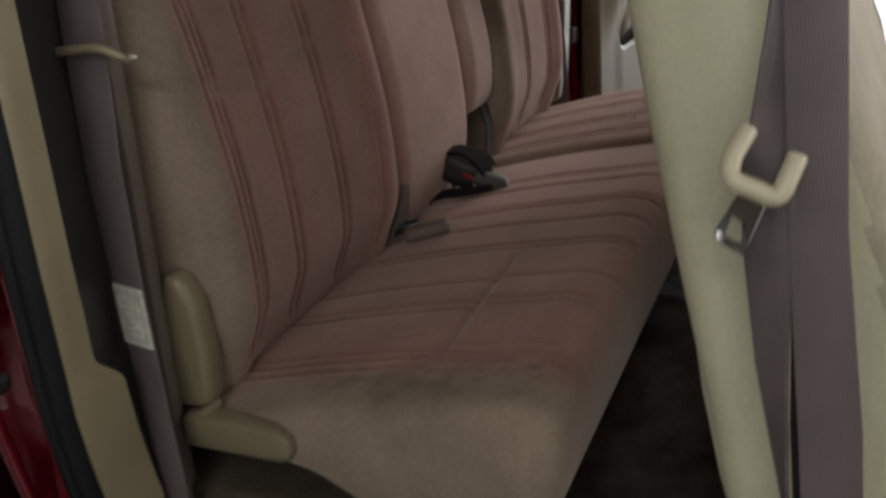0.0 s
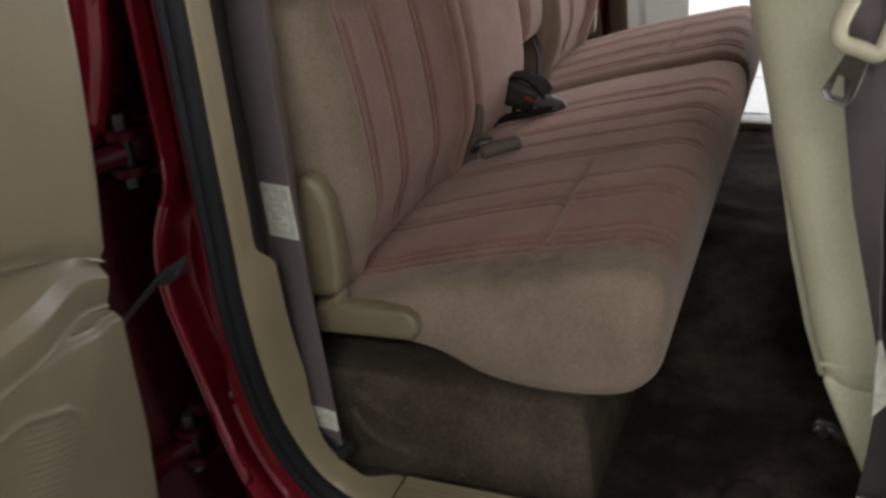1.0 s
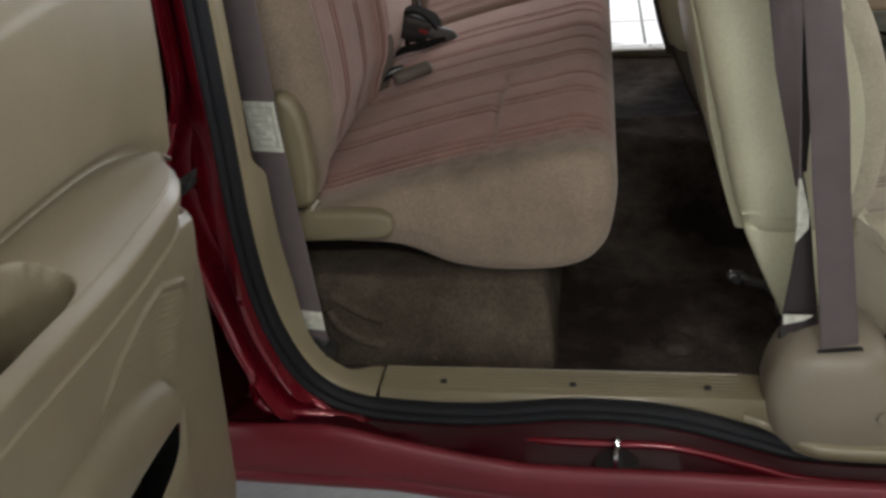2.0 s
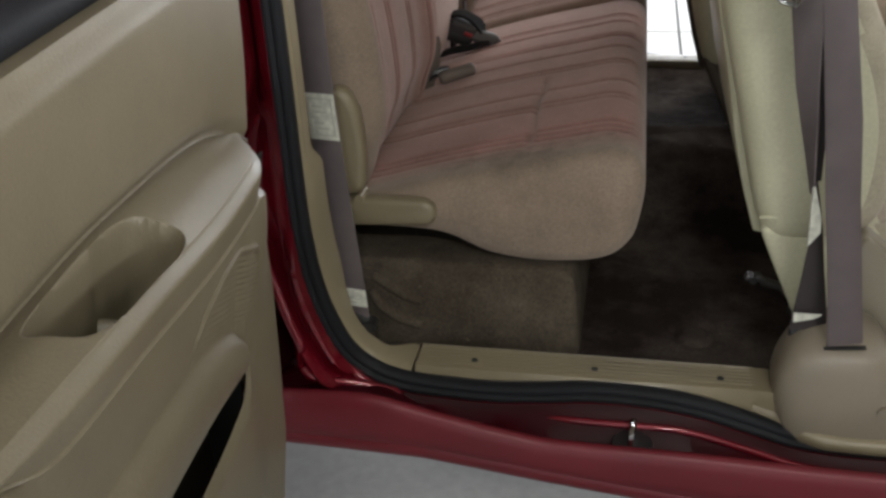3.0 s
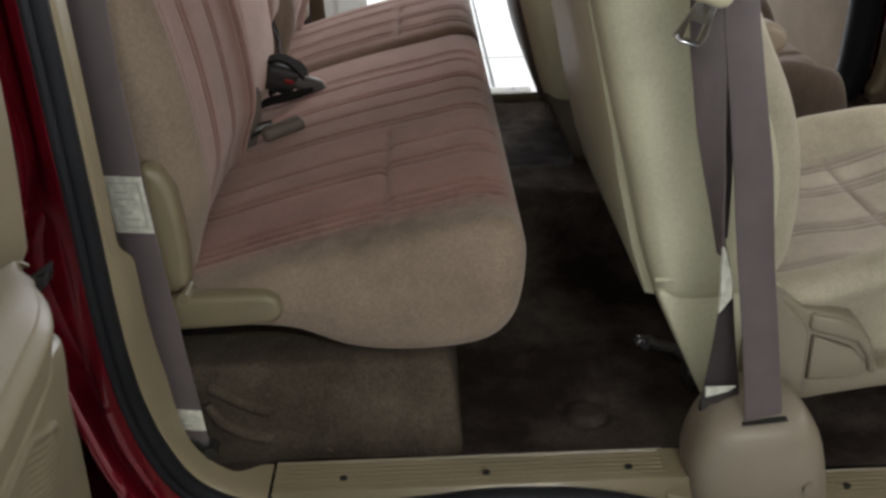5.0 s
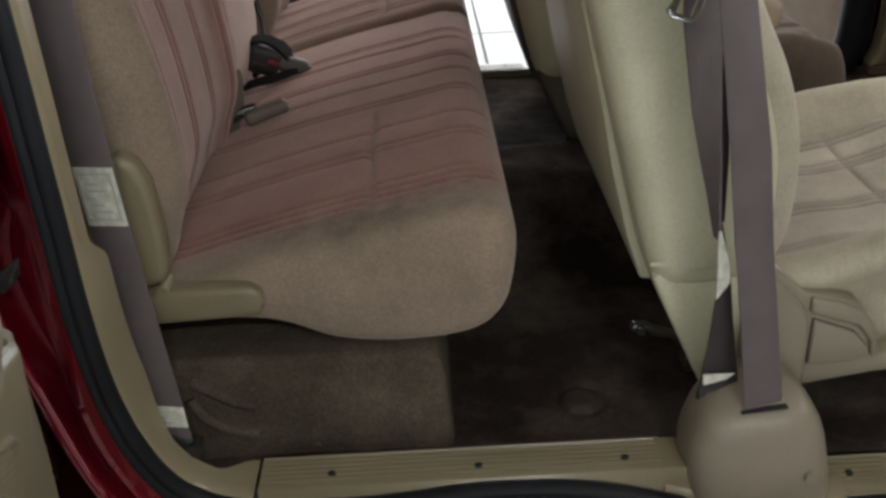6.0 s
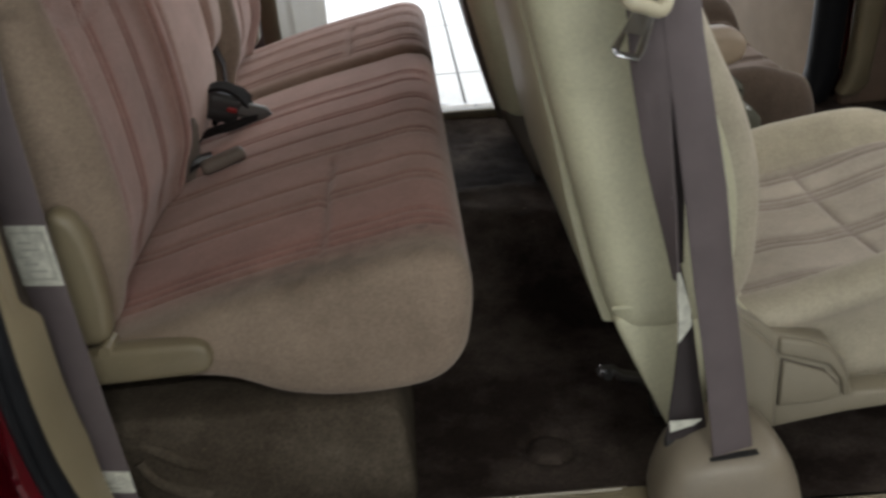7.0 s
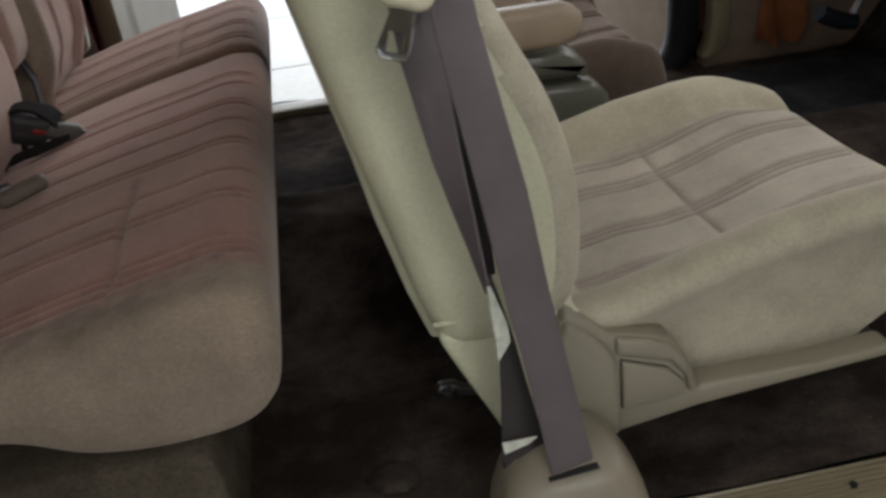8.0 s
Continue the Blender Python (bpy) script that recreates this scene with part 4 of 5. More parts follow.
def bucket_seat(flip):
    seat = thing("bucket_seat", (0.45, 2 * MIDLINE - 0.33 if flip else 0.33, 0.56), "dark brown velour driver's bucket seat with folding armrest" if flip else "beige front bucket seat with striped velour cushion and vinyl back", "car seat", "front seats")
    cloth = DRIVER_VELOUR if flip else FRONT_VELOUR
    bm = pad(F_BACK, 0.072, 0.592, 0.030, front_dents, n=110, crown=0.008)
    for f in bm.faces:
        c = f.calc_center_median()
        rear = interp([(0.67, 0.290), (0.75, 0.294), (0.86, 0.292), (1.0, 0.252), (1.13, 0.21), (1.3, 0.145)], c.z)
        f.material_index = 1 if c.x > rear else 0
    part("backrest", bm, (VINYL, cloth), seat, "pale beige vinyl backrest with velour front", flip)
    panel = [(0.198, 0.692), (0.186, 0.694), (0.169, 0.748), (0.150, 0.826), (0.137, 0.895), (0.1115, 1.009), (0.0835, 1.132), (0.0595, 1.245), (0.070, 1.248), (0.096, 1.132), (0.124, 1.009), (0.160, 0.855), (0.188, 0.745)]
    # the driver's panel and skirt carry their shade in the colour
    part("back_panel", prism(panel, 0.122, 0.548, 0.003), SHADE_BROWN if flip else VINYL, seat, "moulded panel behind the backrest, coloured dark brown for its shade" if flip else "beige vinyl panel behind the backrest", flip)
    skirt = [(0.188, 0.720), (0.200, 0.720), (0.228, 0.713), (0.257, 0.717), (0.300, 0.727), (0.345, 0.690), (0.355, 0.585), (0.268, 0.562), (0.247, 0.586), (0.228, 0.627), (0.206, 0.675)]
    part("lower_back_cover", prism([(p.x, p.z) for p in spline([(x, 0, z) for x, z in skirt], 44, True)], 0.079, 0.583, 0.006, 3), SHADE_BROWN if flip else VINYL, seat, "skirt under the backrest, coloured dark for its shade" if flip else "beige vinyl skirt under the backrest", flip)
    fold = [(0.186, 0.080, 0.734), (0.195, 0.0765, 0.736), (0.215, 0.0745, 0.737), (0.245, 0.0735, 0.738), (0.275, 0.0745, 0.737), (0.300, 0.079, 0.735)]
    part("cover_welt", tube(spline(fold, 24), 0.0024, 8), VINYL, seat, "", flip)
    # cushion: sections across, carried forwards
    cross = [(0.108, -0.030), (0.104, 0.02), (0.098, 0.075), (0.088, 0.108), (0.077, 0.132), (0.079, 0.150), (0.094, 0.161), (0.116, 0.158), (0.140, 0.138), (0.162, 0.108), (0.20, 0.086), (0.26, 0.078), (0.33, 0.074), (0.40, 0.074), (0.46, 0.076), (0.495, 0.086), (0.525, 0.120), (0.556, 0.132), (0.582, 0.108), (0.590, 0.06), (0.585, -0.02)]
    sec = spline([(0, y, z) for y, z in cross], 190)
    bm = bmesh.new()
    layers = [bm.verts.layers.float.new(k) for k in ("side", "stripe", "band", "stain")]
    rows = []
    xs = [0.300, 0.304, 0.312] + [0.322 + 0.0054 * k for k in range(70)] + [0.703, 0.714, 0.724, 0.733, 0.741, 0.748, 0.753, 0.757, 0.759, 0.760]
    for x in xs:
        base = 0.600 + 0.13 * (x - 0.40)
        lift = interp([(0.30, 0.78), (0.38, 0.81), (0.455, 0.89), (0.52, 0.95), (0.60, 0.96), (0.68, 0.92), (0.720, 0.86), (0.740, 0.78), (0.750, 0.68), (0.756, 0.57), (0.759, 0.48), (0.760, 0.42)], x)
        pinch = interp([(0.66, 0.0), (0.70, 0.006), (0.73, 0.014), (0.75, 0.026), (0.76, 0.036)], x)
        row = []
        for p in sec:
            mid = step(0.150, 0.185, p.y) * step(0.515, 0.48, p.y)
            g = grooves(p.y, (0.176, 0.188, 0.200, 0.212, 0.290, 0.302, 0.314, 0.400, 0.412, 0.424, 0.470, 0.482), 0.0030) * mid
            c = line(x, 0.527, 0.0042) * mid
            edge = max(line(p.y, 0.166, 0.006), line(p.y, 0.500, 0.006))
            y = 0.335 + (p.y - 0.335) * (1 - pinch / 0.25)
            v = bm.verts.new((x, y, base + max(p.z * lift, interp([(0.60, -0.04), (0.63, -0.012), (0.66, 0.006), (0.72, 0.022), (0.76, 0.028)], x)) + 0.010 * mid * step(0.50, 0.42, x) + 0.022 * step(0.52, 0.66, x) * step(0.762, 0.715, x) * mid - 0.022 * step(0.63, 0.735, x) * step(0.44, 0.53, p.y) - max(0.0034 * max(g, c), 0.0065 * edge)))
            for layer, tone in zip(layers, (1 - mid, max(g, 0.6 * c), 0.12 * mid, 0.0)):
                v[layer] = tone
            row.append(v)
        rows.append(row)
    for a, b in zip(rows, rows[1:]):
        for i in range(len(sec) - 1):
            bm.faces.new((a[i], a[i + 1], b[i + 1], b[i]))
    for row in (rows[0], rows[-1]):
        bm.faces.new(row)
    if flip:  # the driver's cushion is a little shorter
        for v in bm.verts:
            v.co.x = 0.30 + 0.935 * (v.co.x - 0.30)
    part("cushion", bm, cloth, seat, "dark brown velour cushion" if flip else "striped beige velour cushion with raised bolsters", flip)
    part("seat_base", prism([(0.30, 0.575), (0.62, 0.612), (0.66, 0.635), (0.66, 0.65), (0.30, 0.62)], 0.14, 0.55, 0.006), BLACK, seat, "", flip)
    shield = part("side_shield", prism([(0.285, 0.575), (0.354, 0.584), (0.430, 0.596), (0.560, 0.606), (0.634, 0.611), (0.640, 0.618), (0.634, 0.625), (0.560, 0.620), (0.450, 0.621), (0.433, 0.619), (0.428, 0.640), (0.420, 0.660), (0.404, 0.682), (0.380, 0.691), (0.344, 0.700), (0.330, 0.712), (0.304, 0.728), (0.285, 0.70)], 0.063, 0.095, 0.005, 3), SHIELD, seat, "beige moulded side shield along the cushion", flip)
    part("recliner_cover", prism([(0.284, 0.580), (0.350, 0.588), (0.351, 0.614), (0.349, 0.672), (0.341, 0.690), (0.320, 0.711), (0.304, 0.726), (0.286, 0.70)], 0.052, 0.070, 0.007, 3), SHIELD, shield, "rounded recliner cover", flip)
    part("bezel", prism([(0.349, 0.697), (0.380, 0.689), (0.402, 0.680), (0.417, 0.660), (0.425, 0.640), (0.430, 0.620), (0.421, 0.620), (0.417, 0.640), (0.402, 0.660), (0.349, 0.678)], 0.057, 0.068, 0.004, 3), SHIELD, shield, "raised arch over the lever", flip)
    # a dark sheet round the lever stands in for the shade in its gap
    part("lever_gap_shade", prism([(0.3536, 0.6145), (0.4005, 0.6156), (0.4172, 0.6196), (0.4162, 0.6343), (0.3994, 0.6532), (0.3536, 0.6712)], 0.0605, 0.066, 0.001), SHADE_BROWN, shield, "dark sheet for the shaded gap round the lever", flip)
    part("recline_lever", prism([(0.3545, 0.6155), (0.400, 0.6165), (0.4165, 0.620), (0.4155, 0.634), (0.399, 0.6525), (0.3545, 0.670)], 0.0570, 0.064, 0.0025, 3), SHIELD, shield, "beige recline lever", flip)
    part("armrest", prism([(0.24, 0.814), (0.46, 0.814), (0.487, 0.822), (0.497, 0.843), (0.489, 0.863), (0.465, 0.872), (0.24, 0.872)], 0.595, 0.645, 0.014, 3), BROWN, seat, "folding brown-beige armrest", flip)
    for y in (0.16, 0.50):
        part("seat_track", rbox(0.25, 0.68, y - 0.014, y + 0.014, 0.548, 0.572, 0.004), STEEL, seat, "steel seat track", flip)
    if not flip:
        foot = part("track_foot", prism([(0.186, 0.609), (0.190, 0.606), (0.206, 0.606), (0.209, 0.600), (0.232, 0.594), (0.262, 0.563), (0.268, 0.568), (0.236, 0.602), (0.213, 0.609), (0.206, 0.615), (0.190, 0.616)], 0.150, 0.162, 0.002), STEEL, seat, "bent steel end of the seat track")
        part("foot_bolt", rod((0.197, 0.143, 0.611), (0.197, 0.150, 0.611), 0.0055, 8), BLACK, foot)
    return seat


bucket_seat(False)
SLIDE[0] = -0.035
bucket_seat(True)
SLIDE[0] = 0.0

# ---- front belts ----
for flip in (False, True):
    belt = thing("front_seat_belt", (0.27, 2 * MIDLINE if flip else 0.0, 0.55), "mauve-grey front seat belt rising from a beige sill cover", "seat belt", "front belts")
    # horizontal sections from the sill up: x of both ends, y of the front
    rings = []
    for z, x0, x1, front in ((0.490, 0.226, 0.364, -0.043), (0.515, 0.217, 0.362, -0.043), (0.540, 0.2115, 0.359, -0.0425), (0.565, 0.2095, 0.354, -0.041), (0.585, 0.2125, 0.349, -0.039), (0.598, 0.2165, 0.344, -0.037), (0.607, 0.220, 0.339, -0.034), (0.614, 0.224, 0.334, -0.0295), (0.620, 0.229, 0.330, -0.022), (0.625, 0.235, 0.326, -0.012), (0.629, 0.242, 0.320, -0.001), (0.6325, 0.252, 0.311, 0.009), (0.6345, 0.266, 0.300, 0.018)):
        cx, cy, hx, hy = (x0 + x1) / 2, (front + 0.050) / 2, (x1 - x0) / 2, (0.050 - front) / 2
        ring = []
        for k in range(48):
            a = 2 * math.pi * k / 48
            c, d = math.cos(a), math.sin(a)
            ring.append((cx + hx * math.copysign(abs(c) ** 0.56, c), cy + hy * math.copysign(abs(d) ** 0.56, d), z + 0.07 * (cx + hx * c - 0.28) * step(0.57, 0.62, z)))
        rings.append(ring)
    body = part("retractor_cover", loft(rings), COVER, belt, "rounded beige plastic retractor cover", flip, 60)
    part("slot", prism([(0.2585, 0.6195), (0.304, 0.6235), (0.304, 0.6245), (0.2585, 0.6205)], -0.0245, -0.0165, 0.0), BLACK, body, "", flip)
    part("screw_cap", rod((0.330, -0.0445, 0.550), (0.330, -0.030, 0.550), 0.0068, 16), COVER, body, "", flip)
    part("shoulder_webbing", ribbon([((0.2825, -0.015, 0.60), (0.0198, 0.003, 0)), ((0.2812, -0.015, 0.63), (0.0196, 0.003, 0)), ((0.268, -0.013, 0.72), (0.0185, 0.003, 0)), ((0.2555, -0.009, 0.80), (0.0185, 0.003, 0)), ((0.244, -0.005, 0.89), (0.0190, 0.003, 0)), ((0.2335, 0.000, 0.955), (0.0178, 0.004, 0)), ((0.223, 0.006, 1.02), (0.0168, 0.004, 0)), ((0.19, 0.035, 1.30), (0.0175, 0.006, 0)), ((0.185, 0.05, 1.47), (0.018, 0.006, 0))]), WEB, belt, "mauve-grey woven webbing", flip)
    # the turned-away foot has its shade in the colour
    part("lap_foot", ribbon([((0.2445, 0.010, 0.625), (0.0215, 0.004, 0)), ((0.2430, 0.010, 0.66), (0.0175, 0.004, 0)), ((0.2408, 0.009, 0.70), (0.0125, 0.004, 0)), ((0.2375, 0.007, 0.75), (0.0075, 0.004, 0)), ((0.2320, 0.006, 0.79), (0.0040, 0.004, 0)), ((0.2285, 0.008, 0.815), (0.0012, 0.004, 0))]), DARK_WEB, belt, "turned-over webbing at the belt's foot, darkened for its shade", flip)
    part("lap_webbing", ribbon([((0.2265, 0.006, 0.800), (0.0012, -0.006, 0)), ((0.2185, 0.004, 0.845), (0.0042, -0.008, 0)), ((0.2125, 0.004, 0.88), (0.0075, -0.009, 0)), ((0.2055, 0.004, 0.92), (0.0105, -0.008, 0)), ((0.1960, 0.006, 1.00), (0.0150, -0.005, 0)), ((0.192, 0.006, 1.05), (0.0160, -0.001, 0)), ((0.191, 0.010, 1.08), (0.012, 0.004, 0)), ((0.190, 0.022, 1.16), (0.005, 0.012, 0)), ((0.183, 0.045, 1.35), (0.006, 0.016, 0)), ((0.180, 0.06, 1.47), (0.010, 0.014, 0))]), WEB, belt, "twisted mauve-grey webbing", flip)
    # a dark strip behind both webbings, in place of the shade between them
    part("belt_gap_shade", ribbon([((0.232, 0.020, 0.81), (0.004, 0.002, 0)), ((0.2275, 0.020, 0.87), (0.007, 0.002, 0)), ((0.2225, 0.020, 0.93), (0.007, 0.002, 0)), ((0.216, 0.020, 0.99), (0.006, 0.002, 0)), ((0.209, 0.020, 1.05), (0.005, 0.002, 0)), ((0.202, 0.028, 1.14), (0.003, 0.002, 0))], 0.0014), DARK_WEB, belt, "dark strip for the shade between the two webbings", flip)
    part("label_tag", ribbon([((0.2330, -0.004, 0.750), (0.0062, 0.001, 0.0085)), ((0.2318, -0.004, 0.772), (0.0062, 0.002, 0.003)), ((0.2285, -0.003, 0.792), (0.0042, 0.002, 0.001)), ((0.2255, -0.002, 0.812), (0.0008, 0.001, 0.0))], 0.0012), PAPER, belt, "white folded belt label", flip)
    part("label_tag", prism([(0.2240, 0.652), (0.2255, 0.639), (0.2480, 0.6455), (0.2560, 0.6515)], -0.0005, 0.0015, 0.0004), PAPER, belt, "white label at the lap belt's foot", flip)
    part("anchor", rbox(0.225, 0.262, 0.010, 0.022, 0.585, 0.624, 0.005), BLACK, belt, "", flip)
    latch = part("latch_handle", tube(spline([(0.1790, 0.004, 1.079), (0.1728, -0.008, 1.066), (0.1723, -0.013, 1.0565), (0.1770, -0.0145, 1.0520), (0.1863, -0.0145, 1.0490), (0.1965, -0.0135, 1.0450), (0.2012, -0.012, 1.0475), (0.2040, -0.008, 1.055), (0.2078, 0.0, 1.066)], 40), 0.0062, 12), LIGHT_TRIM, belt, "pale beige plastic latch handle", flip)
    # tongue: a bright plate with a square hole, hanging from the handle
    plate = [(0.164, 1.008), (0.180, 1.006), (0.183, 1.014), (0.193, 1.048), (0.178, 1.052), (0.161, 1.014)]
    hole = [(0.1675, 1.0130), (0.1775, 1.0115), (0.1815, 1.0260), (0.1715, 1.0280)]
    bm = bmesh.new()
    ring = [plate[k] for k in (0, 1, 2, 3, 4, 5)]
    for y, back in ((-0.0150, False), (-0.0125, True)):
        o = [bm.verts.new((x + 0.003, y + 0.8 * (0.183 - x) * step(1.055, 1.03, z), z)) for x, z in ring]
        h = [bm.verts.new((x + 0.003, y + 0.8 * (0.183 - x) * step(1.055, 1.03, z), z)) for x, z in hole]
        for q in ((o[0], o[1], h[1], h[0]), (o[1], o[2], h[2], h[1]), (o[2], o[3], o[4], h[3], h[2]), (o[4], o[5], h[3]), (o[5], o[0], h[0], h[3])):
            bm.faces.new(q[::-1] if back else q)
        if back:
            for a, b in ((front_o, o), (front_h, h)):
                for k in range(len(a)):
                    bm.faces.new((a[k], a[(k + 1) % len(a)], b[(k + 1) % len(a)], b[k]))
        front_o, front_h = o, h
    part("tongue", bm, CHROME, latch, "bright steel latch tongue with a square hole", flip, 30)
    part("tongue_rim", tube([(0.1650, 0.0010, 1.014), (0.1680, -0.0015, 1.0095), (0.1820, -0.0130, 1.0075), (0.1855, -0.0155, 1.015), (0.1945, -0.0150, 1.046)], 0.0016, 8), CHROME, latch, "", flip)


# ---- centre console, kick panel, cloth ----
console = thing("centre_console", (0.48, MIDLINE, 0.6), "dark vinyl centre console with padded lid", "console")
part("bin", prism([(0.40, 0.60), (0.56, 0.60), (0.545, 0.715), (0.525, 0.738), (0.42, 0.742)], 0.652, 0.735, 0.012, 3), LEATHER, console)
part("lid", prism([(0.395, 0.748), (0.514, 0.746), (0.525, 0.752), (0.513, 0.770), (0.491, 0.790), (0.47, 0.800), (0.42, 0.795), (0.395, 0.786)], 0.650, 0.737, 0.019, 4), LEATHER, console, "padded dark vinyl lid")
kick = thing("kick_panel", (1.08, 1.34, 0.55), "moulded brown kick panel with a beige pillar strip", "trim panel")
part("panel", prism([(0.96, 0.505), (1.40, 0.505), (1.40, 0.98), (1.00, 0.98), (0.998, 0.75), (0.992, 0.64), (0.985, 0.585)], 1.272, 1.330, 0.016, 3), KICK, kick)
part("pillar_strip", prism([(0.955, 0.530), (0.995, 0.533), (1.018, 0.56), (1.030, 0.70), (1.035, 0.98), (0.985, 0.98), (0.983, 0.75), (0.980, 0.62), (0.972, 0.565)], 1.262, 1.318, 0.012, 3), TRIM, kick, "beige pillar trim")
part("release_knob", rod((1.16, 1.235, 0.80), (1.16, 1.274, 0.80), 0.016, 14), BLACK, kick, "black release knob")
rag = thing("dust_cloth", (1.10, 1.24, 0.56), "crumpled orange dust cloth hanging in the driver's footwell", "cloth")
rings = []
for i in range(18):
    u = i / 17
    rings.append([Vector((1.06 + 0.09 * v + 0.03 * u + 0.012 * math.sin(7 * v + 3 * u), 1.23 + 0.03 * u + 0.018 * math.sin(9 * v + 5 * u), 0.556 + 0.19 * u * (1 - 0.25 * v) + 0.01 * math.sin(11 * v))) for v in [k / 13 for k in range(14)]])
bm = loft(rings, closed=False)
bmesh.ops.solidify(bm, geom=bm.faces[:], thickness=0.004)
part("folds", bm, ORANGE, rag)
pedal = thing("brake_pedal", (1.22, 1.05, 0.7), "dark brake pedal on a steel arm", "pedal")
part("arm", tube(spline([(1.36, 1.06, 0.95), (1.26, 1.06, 0.80), (1.165, 1.052, 0.640)], 12), 0.008, 8), STEEL, pedal)
part("pad", tube(spline([(1.100, 1.05, 0.664), (1.120, 1.05, 0.652), (1.150, 1.05, 0.640), (1.175, 1.05, 0.636)], 12), 0.017, 12), BLUED, pedal, "worn shiny blue-black pedal bar")


# ---- rear access doors ----
HINGE, SWING = Vector((-0.315, -0.24, 0)), radians(8)
ALONG = Vector((math.sin(SWING), -math.cos(SWING), 0))
INWARD = Vector((math.cos(SWING), math.sin(SWING), 0))


def at_door(u, n, z):
    return HINGE + ALONG * u + INWARD * n + Vector((0, 0, z))


def door_bm(bm):
    for v in bm.verts:
        v.co = at_door(v.co.x, v.co.y, v.co.z)
    return bm


WALL_LINE = [(-0.02, 0.928), (0.0, 0.938), (0.03, 0.955), (0.077, 0.974), (0.13, 0.990), (0.191, 1.001), (0.284, 1.011), (0.371, 1.017), (0.56, 1.020)]
RIDGE = [(-0.02, 0.925), (0.0, 0.934), (0.05, 0.956), (0.10, 0.970), (0.153, 0.976), (0.256, 0.983), (0.358, 0.998), (0.43, 1.008), (0.531, 1.021), (0.56, 1.024)]
BELOW = [(-0.02, 0.892), (0.0, 0.900), (0.06, 0.922), (0.122, 0.936), (0.209, 0.943), (0.302, 0.955), (0.391, 0.970), (0.472, 0.982), (0.504, 0.991), (0.535, 1.010), (0.56, 1.018)]
POCKET_TOP = [(0.128, 0.790), (0.134, 0.812), (0.150, 0.834), (0.192, 0.856), (0.242, 0.874), (0.306, 0.887), (0.40, 0.898), (0.52, 0.905)]
POCKET_LIP = [(0.100, 0.800), (0.118, 0.795), (0.126, 0.785), (0.134, 0.772), (0.146, 0.765), (0.165, 0.763), (0.198, 0.764), (0.245, 0.768), (0.321, 0.776), (0.45, 0.792), (0.52, 0.80)]
GRILLE = [(0.086, 0.850), (0.092, 0.872), (0.112, 0.892), (0.145, 0.905), (0.190, 0.909), (0.235, 0.906), (0.262, 0.898), (0.278, 0.882)]


def smooth_line(pts):
    """The same line as a finer, rounded one."""
    return [(p.x, p.z) for p in spline([(u, 0, z) for u, z in pts], 120)]


WALL_LINE, RIDGE, BELOW, POCKET_TOP, POCKET_LIP = (smooth_line(k) for k in (WALL_LINE, RIDGE, BELOW, POCKET_TOP, POCKET_LIP))


def lower_n(u, z, zb):
    """How far the panel below the armrest stands into the cab."""
    n = 0.012 + 0.024 * step(zb - 0.16, zb - 0.002, z) * step(0.0, 0.08, u) - 0.005 * line(z, zb, 0.0035)
    if 0.086 < u < 0.278:
        rim, low = interp(GRILLE, u), interp([(0.086, 0.845), (0.135, 0.815), (0.190, 0.858), (0.278, 0.880)], u)
        if z < rim + 0.006 and z > low:
            ends = step(0.086, 0.104, u) * step(0.278, 0.258, u)
            n += 0.0026 * line(z, rim, 0.0026) * ends
            if z < rim - 0.004:
                n += (-0.0008 + 0.0004 * math.sin((z - 0.42 * u) * 1250)) * ends * step(low, low + 0.025, z)
    if 0.108 < u < 0.52:
        top, lip = interp(POCKET_TOP, u), interp(POCKET_LIP, u)
        # above the mouth the panel swells, then rolls back into the pocket
        f = min(max((top - z) / max(top - lip, 0.004), 0.0), 1.0)
        here = step(0.124, 0.150, u) * step(0.515, 0.48, u)
        n += here * (0.010 * math.sin(math.pi * min(f / 0.72, 1.0)) - 0.005 * line(f, 0.0, 0.10) - 0.050 * step(0.50, 0.74, f) * (z > lip + 0.0008))
    if 0.06 < u < 0.54:
        lip = interp(POCKET_LIP, u)
        n += 0.005 * step(0.085, 0.150, u) * step(lip + 0.003, lip - 0.010, z) * step(lip - 0.26, lip - 0.06, z)
    return n


MOUTH = [(0.1285, 0.0), (0.131, 0.006), (0.135, 0.012), (0.141, 0.017), (0.150, 0.020), (0.18, 0.022), (0.30, 0.023), (0.45, 0.020), (0.52, 0.0)]


